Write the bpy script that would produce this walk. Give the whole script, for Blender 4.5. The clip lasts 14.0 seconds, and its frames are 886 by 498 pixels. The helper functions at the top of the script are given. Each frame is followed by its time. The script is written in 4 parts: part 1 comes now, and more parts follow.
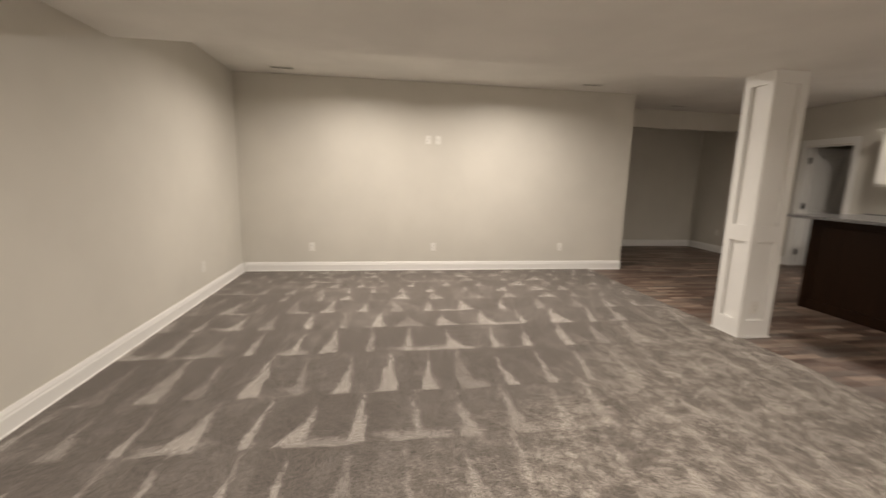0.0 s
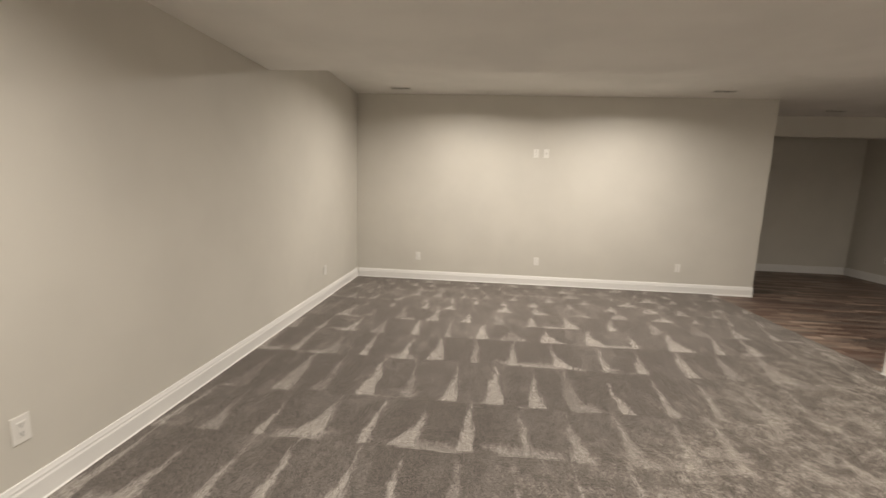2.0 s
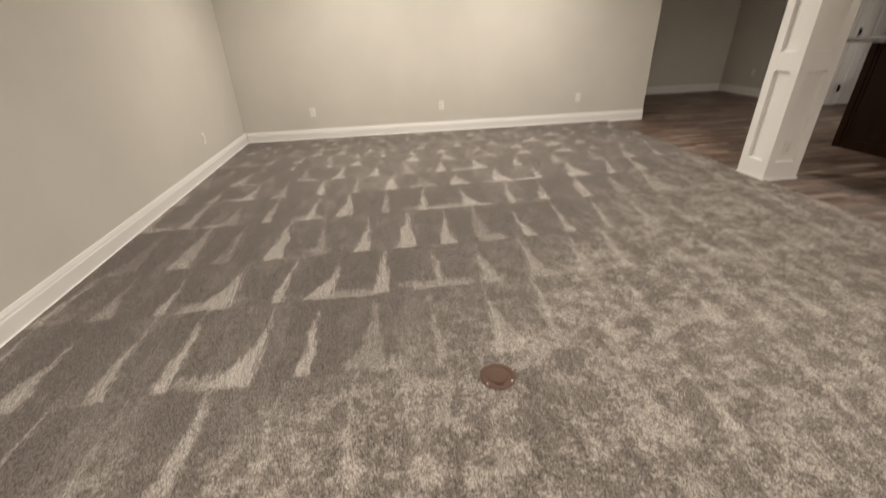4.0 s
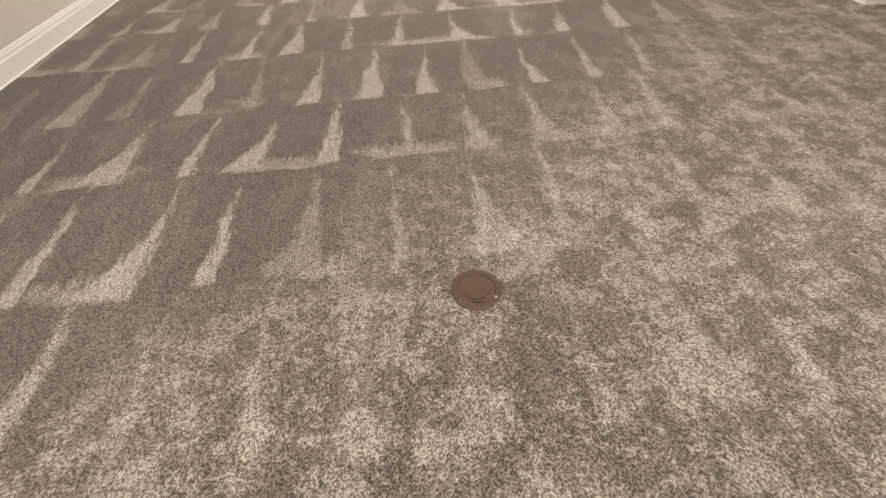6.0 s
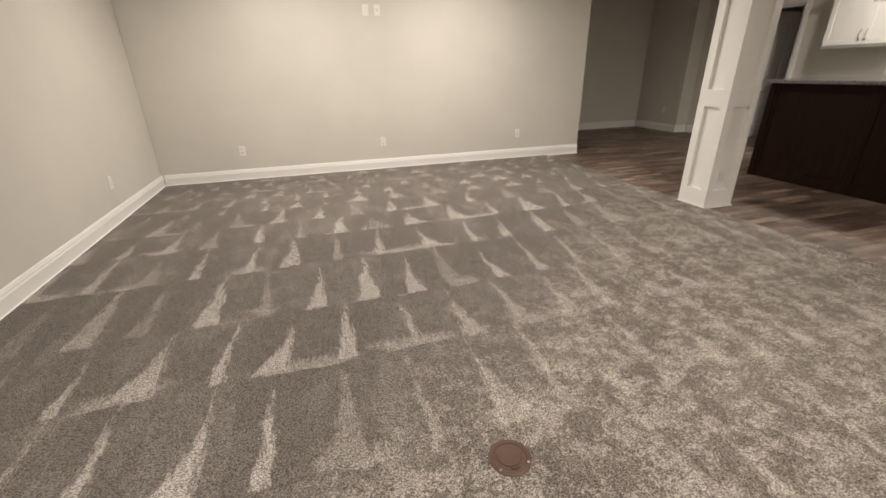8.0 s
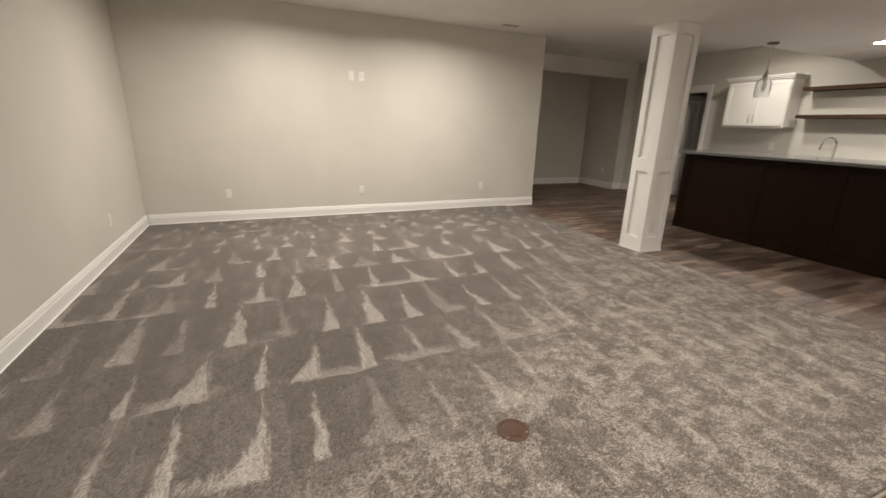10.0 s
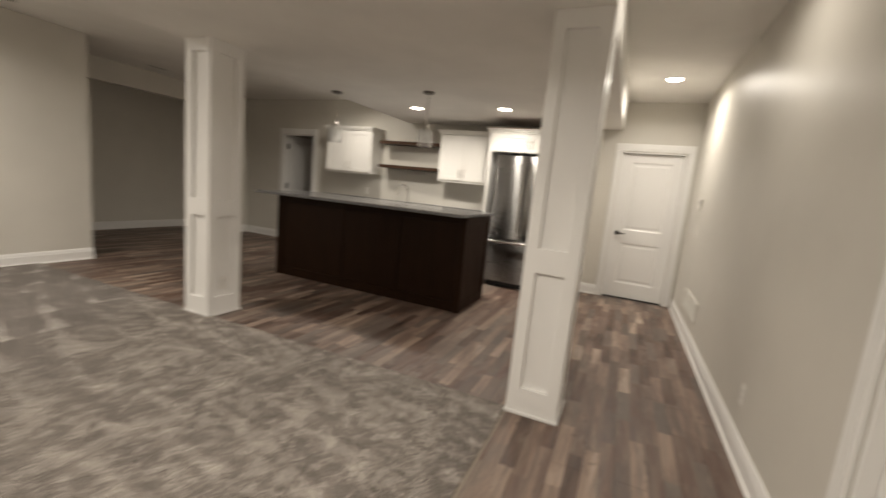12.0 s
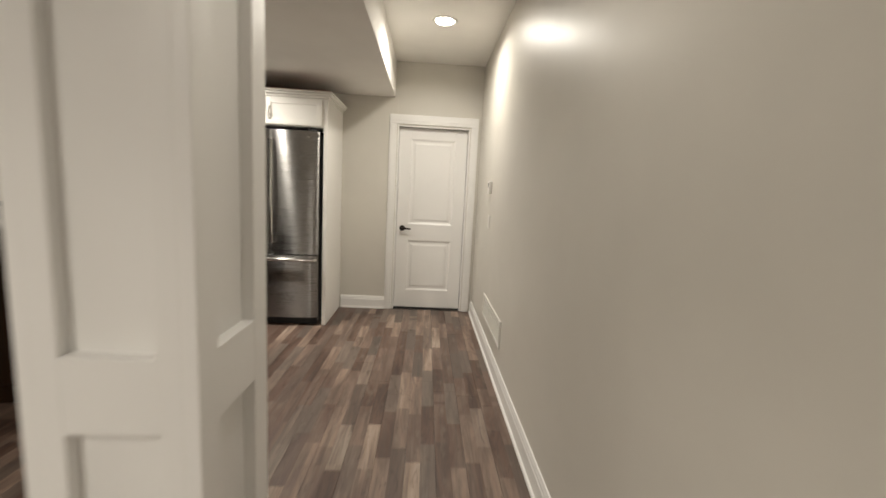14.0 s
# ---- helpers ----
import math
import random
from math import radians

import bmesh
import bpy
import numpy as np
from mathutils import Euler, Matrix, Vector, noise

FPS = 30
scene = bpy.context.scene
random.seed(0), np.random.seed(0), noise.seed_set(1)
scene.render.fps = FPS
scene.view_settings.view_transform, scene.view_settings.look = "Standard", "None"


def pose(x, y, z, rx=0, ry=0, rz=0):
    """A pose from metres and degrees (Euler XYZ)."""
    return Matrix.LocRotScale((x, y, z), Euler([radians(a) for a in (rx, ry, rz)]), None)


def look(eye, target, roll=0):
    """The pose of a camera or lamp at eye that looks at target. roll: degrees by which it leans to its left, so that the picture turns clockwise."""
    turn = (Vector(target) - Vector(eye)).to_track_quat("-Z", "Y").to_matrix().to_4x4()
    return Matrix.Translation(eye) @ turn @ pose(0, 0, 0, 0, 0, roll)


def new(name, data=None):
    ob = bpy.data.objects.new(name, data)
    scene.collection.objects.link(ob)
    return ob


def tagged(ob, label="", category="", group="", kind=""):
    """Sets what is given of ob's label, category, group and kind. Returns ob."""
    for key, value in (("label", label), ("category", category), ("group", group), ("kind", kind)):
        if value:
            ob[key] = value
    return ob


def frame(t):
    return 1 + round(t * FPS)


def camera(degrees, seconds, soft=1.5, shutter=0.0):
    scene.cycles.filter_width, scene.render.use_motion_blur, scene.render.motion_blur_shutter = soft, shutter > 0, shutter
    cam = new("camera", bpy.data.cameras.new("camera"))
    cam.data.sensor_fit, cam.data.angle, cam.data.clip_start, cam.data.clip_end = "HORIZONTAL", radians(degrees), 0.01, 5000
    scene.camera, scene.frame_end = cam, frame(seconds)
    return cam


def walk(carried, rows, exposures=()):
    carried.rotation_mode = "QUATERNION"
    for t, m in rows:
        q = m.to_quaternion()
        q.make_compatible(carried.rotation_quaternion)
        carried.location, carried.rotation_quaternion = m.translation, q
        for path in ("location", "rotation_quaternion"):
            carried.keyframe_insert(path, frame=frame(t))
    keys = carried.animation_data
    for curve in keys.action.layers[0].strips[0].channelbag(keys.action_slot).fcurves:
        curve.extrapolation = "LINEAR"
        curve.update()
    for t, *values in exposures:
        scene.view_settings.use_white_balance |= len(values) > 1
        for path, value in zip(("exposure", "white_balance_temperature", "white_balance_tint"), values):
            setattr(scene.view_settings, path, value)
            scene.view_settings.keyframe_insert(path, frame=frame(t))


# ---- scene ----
cam = camera(94.0, 14.0, 1.5, 0.5)
PATH = [
    (0, (1.958, 0.937, 1.386), (2.243, 2.888, 1.046), 1.4),
    (0.5, (1.862, 0.905, 1.373), (1.766, 2.873, 1.026), 1.9),
    (1, (1.786, 0.906, 1.343), (1.474, 2.85, 0.993), 2.5),
    (1.5, (1.785, 0.899, 1.363), (1.463, 2.845, 1.035), 2.6),
    (2, (1.838, 0.914, 1.4), (1.668, 2.884, 1.104), 1.9),
    (2.5, (1.872, 0.936, 1.402), (1.866, 2.911, 1.087), 0.9),
    (3, (1.858, 0.969, 1.407), (2.009, 2.911, 0.957), -0.0),
    (3.5, (1.889, 1.020, 1.345), (2.117, 2.875, 0.667), -0.9),
    (4, (1.937, 1.004, 1.263), (2.143, 2.764, 0.334), -2.2),
    (4.2, (1.978, 1.03, 1.238), (2.146, 2.737, 0.21), -2.9),
    (6.3, (2.129, 1.538, 0.948), (2.247, 2.894, -0.518), -3.0),
    (6.5, (2.118, 1.544, 0.947), (2.252, 2.932, -0.486), -3.9),
    (7, (2.062, 1.499, 1.045), (2.337, 3.09, -0.135), -4.8),
    (7.5, (1.941, 1.428, 1.182), (2.348, 3.139, 0.23), -3.9),
    (7.7, (1.885, 1.389, 1.198), (2.349, 3.127, 0.325), -2.7),
    (9.8, (1.341, 0.943, 1.337), (2.07, 2.704, 0.729), 1.7),
    (10, (1.352, 0.946, 1.311), (2.128, 2.697, 0.736), 1.7),
    (10.5, (1.54, 1.037, 1.336), (2.494, 2.727, 0.85), 1.9),
    (11, (1.897, 1.122, 1.383), (3.164, 2.62, 0.996), 3.1),
    (11.5, (2.326, 1.047, 1.386), (3.895, 2.234, 1.025), 4.6),
    (12, (2.755, 0.908, 1.333), (4.573, 1.686, 1.035), 5.6),
    (12.5, (3.217, 0.841, 1.333), (5.168, 1.158, 1.031), 5.8),
    (12.8, (3.432, 0.783, 1.338), (5.399, 0.928, 1.005), 5.5),
    (13, (3.622, 0.745, 1.319), (5.582, 0.848, 0.933), 4.8),
    (13.5, (4.003, 0.722, 1.312), (5.979, 0.723, 1.002), 3.9),
    (14, (4.45, 0.719, 1.348), (6.43, 0.629, 1.077), 3.0),
]
walk(cam, [(t, look(eye, target, roll)) for t, eye, target, roll in PATH],
     [(0, -0.04, 6600, 12), (1.0, -0.12, 6550, 11), (2.5, -0.07, 6450, 10), (4.0, -0.05, 6550, 11), (6.5, 0.14, 6500, 11), (7.5, 0.06, 6480, 11),
      (10.0, -0.03, 6450, 10), (11.0, -0.07, 6500, 10), (12.0, -0.15, 6520, 9.5), (12.6, -0.14, 6480, 9.5), (13.0, -0.14, 6450, 9), (13.5, -0.12, 6400, 8.5), (14, -0.15, 6380, 8)])

# ---- light ----
world = bpy.data.worlds.new("world")
scene.world = world
world.use_nodes = True
world.node_tree.nodes["Background"].inputs[0].default_value = (0.010, 0.0095, 0.009, 1)
world.node_tree.nodes["Background"].inputs[1].default_value = 1.0
HIGH, LOW = 2.70, 2.332
WARM = (1.0, 0.915, 0.805)
DOWNLIGHTS = [  # x, y, ceiling height, watts
    (1.66, 5.58, HIGH, 47), (3.69, 5.655, HIGH, 48),
    (1.10, 1.60, LOW, 32), (3.35, 1.88, LOW, 34),
    (7.80, 3.64, LOW, 24), (7.79, 2.43, LOW, 21), (8.00, 5.00, HIGH, 19),
    (7.95, 0.64, HIGH, 23), (5.45, 0.64, HIGH, 6),
]

# ---- materials ----


def material(name):
    m = bpy.data.materials.new(name)
    m.use_nodes = True
    return m, m.node_tree.nodes, m.node_tree.links, m.node_tree.nodes["Principled BSDF"]


class Nodes:
    """Short forms for building a node tree."""

    def __init__(self, name, rough=0.5, metal=0.0):
        self.m, self.n, self.l, self.p = material(name)
        self.p.inputs["Roughness"].default_value = rough
        self.p.inputs["Metallic"].default_value = metal
        self.geo = self.n.new("ShaderNodeNewGeometry")
        self.pos = self.geo.outputs["Position"]
        self.tex = self.n.new("ShaderNodeTexCoord")

    def link(self, a, b):
        if isinstance(a, (int, float)):
            b.default_value = a
        elif isinstance(a, tuple):
            b.default_value = a if len(a) != 3 or b.type == "VECTOR" else (*a, 1)
        else:
            self.l.new(a, b)

    def math(self, op, a, b=0.0, c=0.0, clamp=False):
        k = self.n.new("ShaderNodeMath")
        k.operation, k.use_clamp = op, clamp
        for i, v in enumerate((a, b, c)):
            self.link(v, k.inputs[i])
        return k.outputs[0]

    def split(self, v):
        k = self.n.new("ShaderNodeSeparateXYZ")
        self.link(v, k.inputs[0])
        return k.outputs

    def join(self, x, y, z=0.0):
        k = self.n.new("ShaderNodeCombineXYZ")
        for i, v in enumerate((x, y, z)):
            self.link(v, k.inputs[i])
        return k.outputs[0]

    def stretch(self, v, s):
        k = self.n.new("ShaderNodeVectorMath")
        k.operation = "MULTIPLY"
        self.link(v, k.inputs[0])
        k.inputs[1].default_value = s
        return k.outputs[0]

    def add(self, a, b):
        k = self.n.new("ShaderNodeVectorMath")
        self.link(a, k.inputs[0])
        self.link(b, k.inputs[1])
        return k.outputs[0]

    def noise(self, v, scale, detail=3.0, rough=0.55, distort=0.0):
        k = self.n.new("ShaderNodeTexNoise")
        self.link(v, k.inputs["Vector"])
        k.inputs["Scale"].default_value = scale
        k.inputs["Detail"].default_value = detail
        k.inputs["Roughness"].default_value = rough
        k.inputs["Distortion"].default_value = distort
        return k.outputs["Fac"]

    def white(self, v):
        k = self.n.new("ShaderNodeTexWhiteNoise")
        self.link(v, k.inputs["Vector"])
        return k.outputs["Value"]

    def ramp(self, f, a, b, lo=0.0, hi=1.0):
        k = self.n.new("ShaderNodeMapRange")
        k.interpolation_type = "SMOOTHSTEP"
        self.link(f, k.inputs["Value"])
        for i, v in (("From Min", a), ("From Max", b), ("To Min", lo), ("To Max", hi)):
            self.link(v, k.inputs[i])
        return k.outputs["Result"]

    def mix(self, f, a, b, mode="MIX"):
        k = self.n.new("ShaderNodeMix")
        k.data_type, k.blend_type = "RGBA", mode
        self.link(f, k.inputs["Factor"])
        self.link(a, k.inputs[6])
        self.link(b, k.inputs[7])
        return k.outputs[2]

    def colors(self, f, stops):
        k = self.n.new("ShaderNodeValToRGB")
        self.link(f, k.inputs[0])
        r = k.color_ramp
        while len(r.elements) < len(stops):
            r.elements.new(0.5)
        for e, (p, c) in zip(r.elements, stops):
            e.position, e.color = p, (*c, 1)
        return k.outputs[0]

    def base(self, c):
        self.link(c, self.p.inputs["Base Color"])

    def rough(self, f):
        self.link(f, self.p.inputs["Roughness"])

    def bump(self, h, strength=0.2, distance=0.002):
        k = self.n.new("ShaderNodeBump")
        k.inputs["Strength"].default_value = strength
        k.inputs["Distance"].default_value = distance
        self.link(h, k.inputs["Height"])
        self.l.new(k.outputs[0], self.p.inputs["Normal"])


def paint(name, color, rough, stipple=0.12, scale=260.0, uneven=0.04, gloss=0.5):
    """Rolled paint: faint uneven tone, roller stipple."""
    k = Nodes(name, rough)
    big = k.noise(k.pos, 1.3, 3)
    fine = k.noise(k.pos, scale, 2)
    lo = tuple(c * (1 - uneven) for c in color)
    hi = tuple(min(1, c * (1 + uneven)) for c in color)
    k.base(k.mix(k.ramp(big, 0.3, 0.7), lo, hi))
    k.rough(k.ramp(k.noise(k.pos, 6, 3), 0.3, 0.7, rough - uneven * 0.7, rough + uneven * 0.7))
    k.p.inputs["Specular IOR Level"].default_value = gloss
    k.bump(fine, stipple, 0.001)
    return k.m


WALL = paint("wall_paint", (0.645, 0.62, 0.565), 0.40, 0.08, 260, 0.03, 0.17)
CEILING = paint("ceiling_paint", (0.86, 0.84, 0.80), 0.85, 0.25, 120)
TRIM = paint("trim_paint", (0.84, 0.83, 0.81), 0.34, 0.02, 90, 0.01, 0.4)
CABINET = paint("cabinet_paint", (0.84, 0.82, 0.78), 0.34, 0.02, 90, 0.01, 0.4)
PLASTIC = paint("white_plastic", (0.82, 0.80, 0.76), 0.35, 0.02)
VENT_PAINT = paint("vent_enamel", (0.78, 0.76, 0.71), 0.4, 0.02)


def plain(name, color, rough, metal=0.0):
    k = Nodes(name, rough, metal)
    f = k.noise(k.tex.outputs["Object"], 35, 4)
    k.base(k.mix(f, tuple(c * 0.92 for c in color), tuple(min(1, c * 1.07) for c in color)))
    k.rough(k.ramp(f, 0.3, 0.7, rough * 0.85, min(1, rough * 1.2)))
    return k.m


SLOT = plain("dark_slot", (0.02, 0.02, 0.02), 0.7)
BRONZE = plain("oil_rubbed_bronze", (0.025, 0.02, 0.017), 0.38, 0.6)
NICKEL = plain("brushed_nickel", (0.56, 0.53, 0.49), 0.28, 1.0)
DARK_NICKEL = plain("dark_brushed_nickel", (0.16, 0.145, 0.13), 0.34, 0.9)
CHROME = plain("faucet_chrome", (0.72, 0.71, 0.69), 0.16, 1.0)
COPPER = plain("brown_floor_plate", (0.088, 0.047, 0.030), 0.5, 0.2)
STRIP = plain("pale_edging", (0.30, 0.25, 0.20), 0.5)
RUBBER = plain("black_rubber", (0.015, 0.015, 0.015), 0.6)
GREY_PLASTIC = plain("grey_plastic", (0.25, 0.25, 0.25), 0.5)


def steel():
    k = Nodes("brushed_steel", 0.26, 1.0)
    v = k.stretch(k.tex.outputs["Object"], (4, 4, 900))
    f = k.noise(v, 1.0, 2)
    big = k.noise(k.tex.outputs["Object"], 2.2, 2)
    k.base(k.mix(f, (0.31, 0.303, 0.297), (0.35, 0.343, 0.336)))
    k.rough(k.math("ADD", k.ramp(f, 0.2, 0.8, 0.22, 0.28), k.math("MULTIPLY", big, 0.06)))
    tang = k.n.new("ShaderNodeTangent")
    tang.direction_type, tang.axis = "RADIAL", "Z"
    k.link(tang.outputs[0], k.p.inputs["Tangent"])
    k.p.inputs["Anisotropic"].default_value = 0.98
    k.p.inputs["Anisotropic Rotation"].default_value = 0.25
    return k.m


STEEL = steel()


def dark_wood(name, a, b, axis, rough=0.35):
    k = Nodes(name, rough)
    s = [26.0, 26.0, 26.0]
    s[axis] = 1.6
    v = k.stretch(k.pos, tuple(s))
    g = k.noise(v, 1.0, 6, 0.65, 0.6)
    pores = k.noise(k.stretch(v, (5, 5, 5)), 1.0, 2)
    k.base(k.mix(k.math("MULTIPLY", g, k.ramp(pores, 0.25, 0.5, 0.7, 1.0)), a, b))
    k.rough(k.ramp(g, 0.3, 0.7, rough - 0.05, rough + 0.08))
    k.p.inputs["Specular IOR Level"].default_value = 0.09
    k.bump(g, 0.08, 0.001)
    return k.m


ISLAND_WOOD = dark_wood("espresso_wood", (0.0055, 0.0025, 0.0012), (0.029, 0.0127, 0.0060), 2, 0.42)
RAW_WOOD = dark_wood("raw_brown_board", (0.16, 0.06, 0.03), (0.34, 0.14, 0.075), 1, 0.6)
SHELF_WOOD = dark_wood("walnut_shelf", (0.026, 0.0145, 0.0095), (0.098, 0.057, 0.037), 1, 0.4)


def granite():
    k = Nodes("speckled_granite", 0.16)
    a = k.noise(k.pos, 55, 5, 0.7)
    b = k.noise(k.pos, 210, 3, 0.7)
    c = k.noise(k.pos, 9, 4, 0.6, 1.2)
    col = k.colors(a, [(0.30, (0.035, 0.034, 0.036)), (0.45, (0.115, 0.113, 0.115)), (0.58, (0.22, 0.217, 0.22)), (0.75, (0.36, 0.354, 0.35))])
    col = k.mix(k.ramp(b, 0.62, 0.7), col, (0.02, 0.02, 0.022))
    col = k.mix(k.ramp(c, 0.55, 0.75, 0.0, 0.6), col, (0.23, 0.227, 0.23))
    k.base(col)
    k.rough(k.ramp(b, 0.3, 0.7, 0.10, 0.2))
    return k.m


GRANITE = granite()


def glass():
    k = Nodes("clear_glass", 0.02)
    k.base((0.97, 0.98, 0.98))
    k.p.inputs["Transmission Weight"].default_value = 0.92
    k.p.inputs["IOR"].default_value = 1.47
    return k.m


GLASS = glass()


def lamp_glow():
    k = Nodes("led_diffuser", 0.5)
    k.base((0.9, 0.88, 0.82))
    k.p.inputs["Emission Color"].default_value = (1.0, 0.90, 0.74, 1)
    k.p.inputs["Emission Strength"].default_value = 22.0
    return k.m


GLOW = lamp_glow()


def carpet():
    """Cut-pile carpet with the nap left standing in rows of wedges by a vacuum cleaner."""
    k = Nodes("cut_pile_carpet", 0.95)
    warp = k.noise(k.pos, 2.6, 3)
    warp2 = k.noise(k.add(k.pos, (7.3, 2.1, 0.0)), 2.6, 3)
    edge = k.noise(k.stretch(k.pos, (1.0, 0.45, 1.0)), 55, 5, 0.75)
    x, y, _ = k.split(k.pos)
    wx = k.math("ADD", x, k.math("MULTIPLY", k.math("SUBTRACT", warp, 0.5), 0.10))
    wy = k.math("ADD", y, k.math("MULTIPLY", k.math("SUBTRACT", warp2, 0.5), 0.09))
    lean = k.ramp(x, 2.0, 4.6, 0.0, -0.24)
    wx = k.math("ADD", wx, k.math("MULTIPLY", lean, k.math("SUBTRACT", wy, 3.4)))

    # the vacuum's rows: near end of each stroke, shift and pitch of its wedges
    rows_at = [(1.26, 0.10, 0.30), (1.78, 0.24, 0.29), (2.33, 0.08, 0.285), (2.92, 0.96, 0.295), (3.43, 0.84, 0.285), (4.06, 1.26, 0.31), (4.60, 0.96, 0.31),
               (5.05, 0.75, 0.33), (5.48, 0.90, 0.32), (5.76, 0.60, 0.31), (6.01, 0.75, 0.31), (6.28, 0.50, 0.29), (6.52, 0.65, 0.30), (6.76, 0.55, 0.29)]
    start, shift, pitch, height, index = rows_at[0][0], rows_at[0][1], rows_at[0][2], 0.52, 0.0
    heights = [q[0] - p[0] for p, q in zip(rows_at, rows_at[1:])] + [0.26]
    for i in range(1, len(rows_at)):
        past = k.math("GREATER_THAN", wy, rows_at[i][0])
        start = k.math("MULTIPLY_ADD", past, rows_at[i][0] - rows_at[i - 1][0], start)
        shift = k.math("MULTIPLY_ADD", past, rows_at[i][1] - rows_at[i - 1][1], shift)
        pitch = k.math("MULTIPLY_ADD", past, rows_at[i][2] - rows_at[i - 1][2], pitch)
        height = k.math("MULTIPLY_ADD", past, heights[i] - heights[i - 1], height)
        index = k.math("ADD", index, past)
    fv = k.math("DIVIDE", k.math("SUBTRACT", wy, start), height)
    u = k.math("ADD", k.math("DIVIDE", k.math("SUBTRACT", wx, shift), pitch), 0.5)
    fu = k.math("FRACT", u)
    cell = k.join(k.math("FLOOR", u), index, 1.0)
    r1, r2, r3, r4, r5 = (k.white(k.add(cell, o)) for o in ((0.0, 0.0, 0.0), (11.0, 0.0, 0.0), (0.0, 17.0, 0.0), (5.0, 5.0, 0.0), (2.0, 9.0, 0.0)))
    # each wedge: one nearly straight flank, one hollow flank that sweeps out along the foot of the stroke
    side = k.math("SUBTRACT", k.math("MULTIPLY", k.math("GREATER_THAN", k.math("ADD", x, k.math("MULTIPLY", r5, 0.9)), 2.9), 2.0), 1.0)
    g = k.math("DIVIDE", fv, k.ramp(r3, 0.0, 1.0, 0.82, 1.22))
    left = k.math("MAXIMUM", k.math("SUBTRACT", 1.0, g), 0.0)
    mid = k.math("ADD", k.ramp(r2, 0.0, 1.0, 0.42, 0.58), k.math("MULTIPLY", g, k.ramp(r4, 0.0, 1.0, -0.08, 0.10)))
    off = k.math("MULTIPLY", k.math("SUBTRACT", fu, mid), side)
    straight = k.math("MULTIPLY", left, k.ramp(r1, 0.0, 1.0, 0.11, 0.22))
    sweep = k.math("ADD", k.math("MULTIPLY", left, k.ramp(r1, 0.0, 1.0, 0.12, 0.28)), k.math("MULTIPLY", k.math("POWER", left, 3.5), k.math("MULTIPLY", k.ramp(r5, 0.55, 1.0, 0.0, 0.42), k.ramp(y, 4.4, 5.2, 1.0, 0.25))))
    d = k.math("MINIMUM", k.math("ADD", straight, off), k.math("SUBTRACT", sweep, off))
    comb = k.noise(k.stretch(k.pos, (1.0, 0.12, 1.0)), 75, 3, 0.7)
    d = k.math("ADD", d, k.math("MULTIPLY", k.math("SUBTRACT", edge, 0.5), 0.22))
    d = k.math("ADD", d, k.math("MULTIPLY", k.math("SUBTRACT", comb, 0.5), 0.26))
    main = k.math("MULTIPLY", k.ramp(d, -0.03, 0.07), k.ramp(k.math("ADD", fv, k.math("MULTIPLY", k.math("SUBTRACT", edge, 0.5), 0.10)), 0.0, 0.05))
    main = k.math("MULTIPLY", main, k.ramp(g, 0.0, 1.0, 1.0, 0.75))
    main = k.math("MULTIPLY", main, k.ramp(r4, 0.05, 0.35, 0.40, 1.0))
    main = k.math("MULTIPLY", main, k.ramp(comb, 0.30, 0.60, 0.72, 1.16))
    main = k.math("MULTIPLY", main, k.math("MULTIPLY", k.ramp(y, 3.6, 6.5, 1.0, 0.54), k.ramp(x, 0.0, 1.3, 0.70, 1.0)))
    # brushed-up band along the foot of two rows of strokes, faint patches of it elsewhere
    foot = k.math("ADD", k.ramp(fv, 0.0, 0.42, 1.0, 0.0), k.math("MULTIPLY", k.math("SUBTRACT", comb, 0.5), 1.3))
    swept = k.math("MULTIPLY_ADD", k.math("COMPARE", index, 5.0, 0.1), 0.4, k.math("COMPARE", index, 3.0, 0.1))
    where = k.math("ADD", k.noise(k.add(k.pos, (3.0, 9.0, 0.0)), 2.4, 2), k.math("MULTIPLY", swept, 0.12))
    band = k.math("MULTIPLY", k.ramp(foot, 0.50, 0.95), k.ramp(where, 0.55, 0.66))
    main = k.math("MAXIMUM", main, k.math("MULTIPLY", band, 0.66))
    # every stroke lies a little lighter or darker than the next
    main = k.math("ADD", main, k.ramp(r2, 0.0, 1.0, -0.06, 0.10))
    blot = k.noise(k.pos, 7.5, 7, 0.70, 0.15)
    clump = k.noise(k.add(k.pos, (4.0, 1.0, 0.0)), 17, 5, 0.72, 0.3)
    mottle = k.math("ADD", k.math("MULTIPLY", blot, 0.55), k.math("MULTIPLY", clump, 0.45))
    tip = k.noise(k.add(k.pos, (1.0, 6.0, 0.0)), 60, 4, 0.75)
    mottle = k.math("ADD", mottle, k.math("MULTIPLY", k.math("SUBTRACT", tip, 0.5), 0.44))
    blotches = k.math("ADD", k.ramp(mottle, 0.47, 0.565, 0.0, 1.0), 0.14)
    # trodden, patchy nap takes over towards the wood floors
    trod = k.math("ADD", k.math("MULTIPLY", x, 0.55), k.math("MULTIPLY", y, -0.62))
    trod = k.math("ADD", trod, k.math("MULTIPLY", k.math("SUBTRACT", warp, 0.5), 1.0))
    trod = k.math("ADD", trod, k.ramp(y, 2.45, 1.75, 0.0, 0.42))
    patchy = k.ramp(trod, -0.80, 0.05)
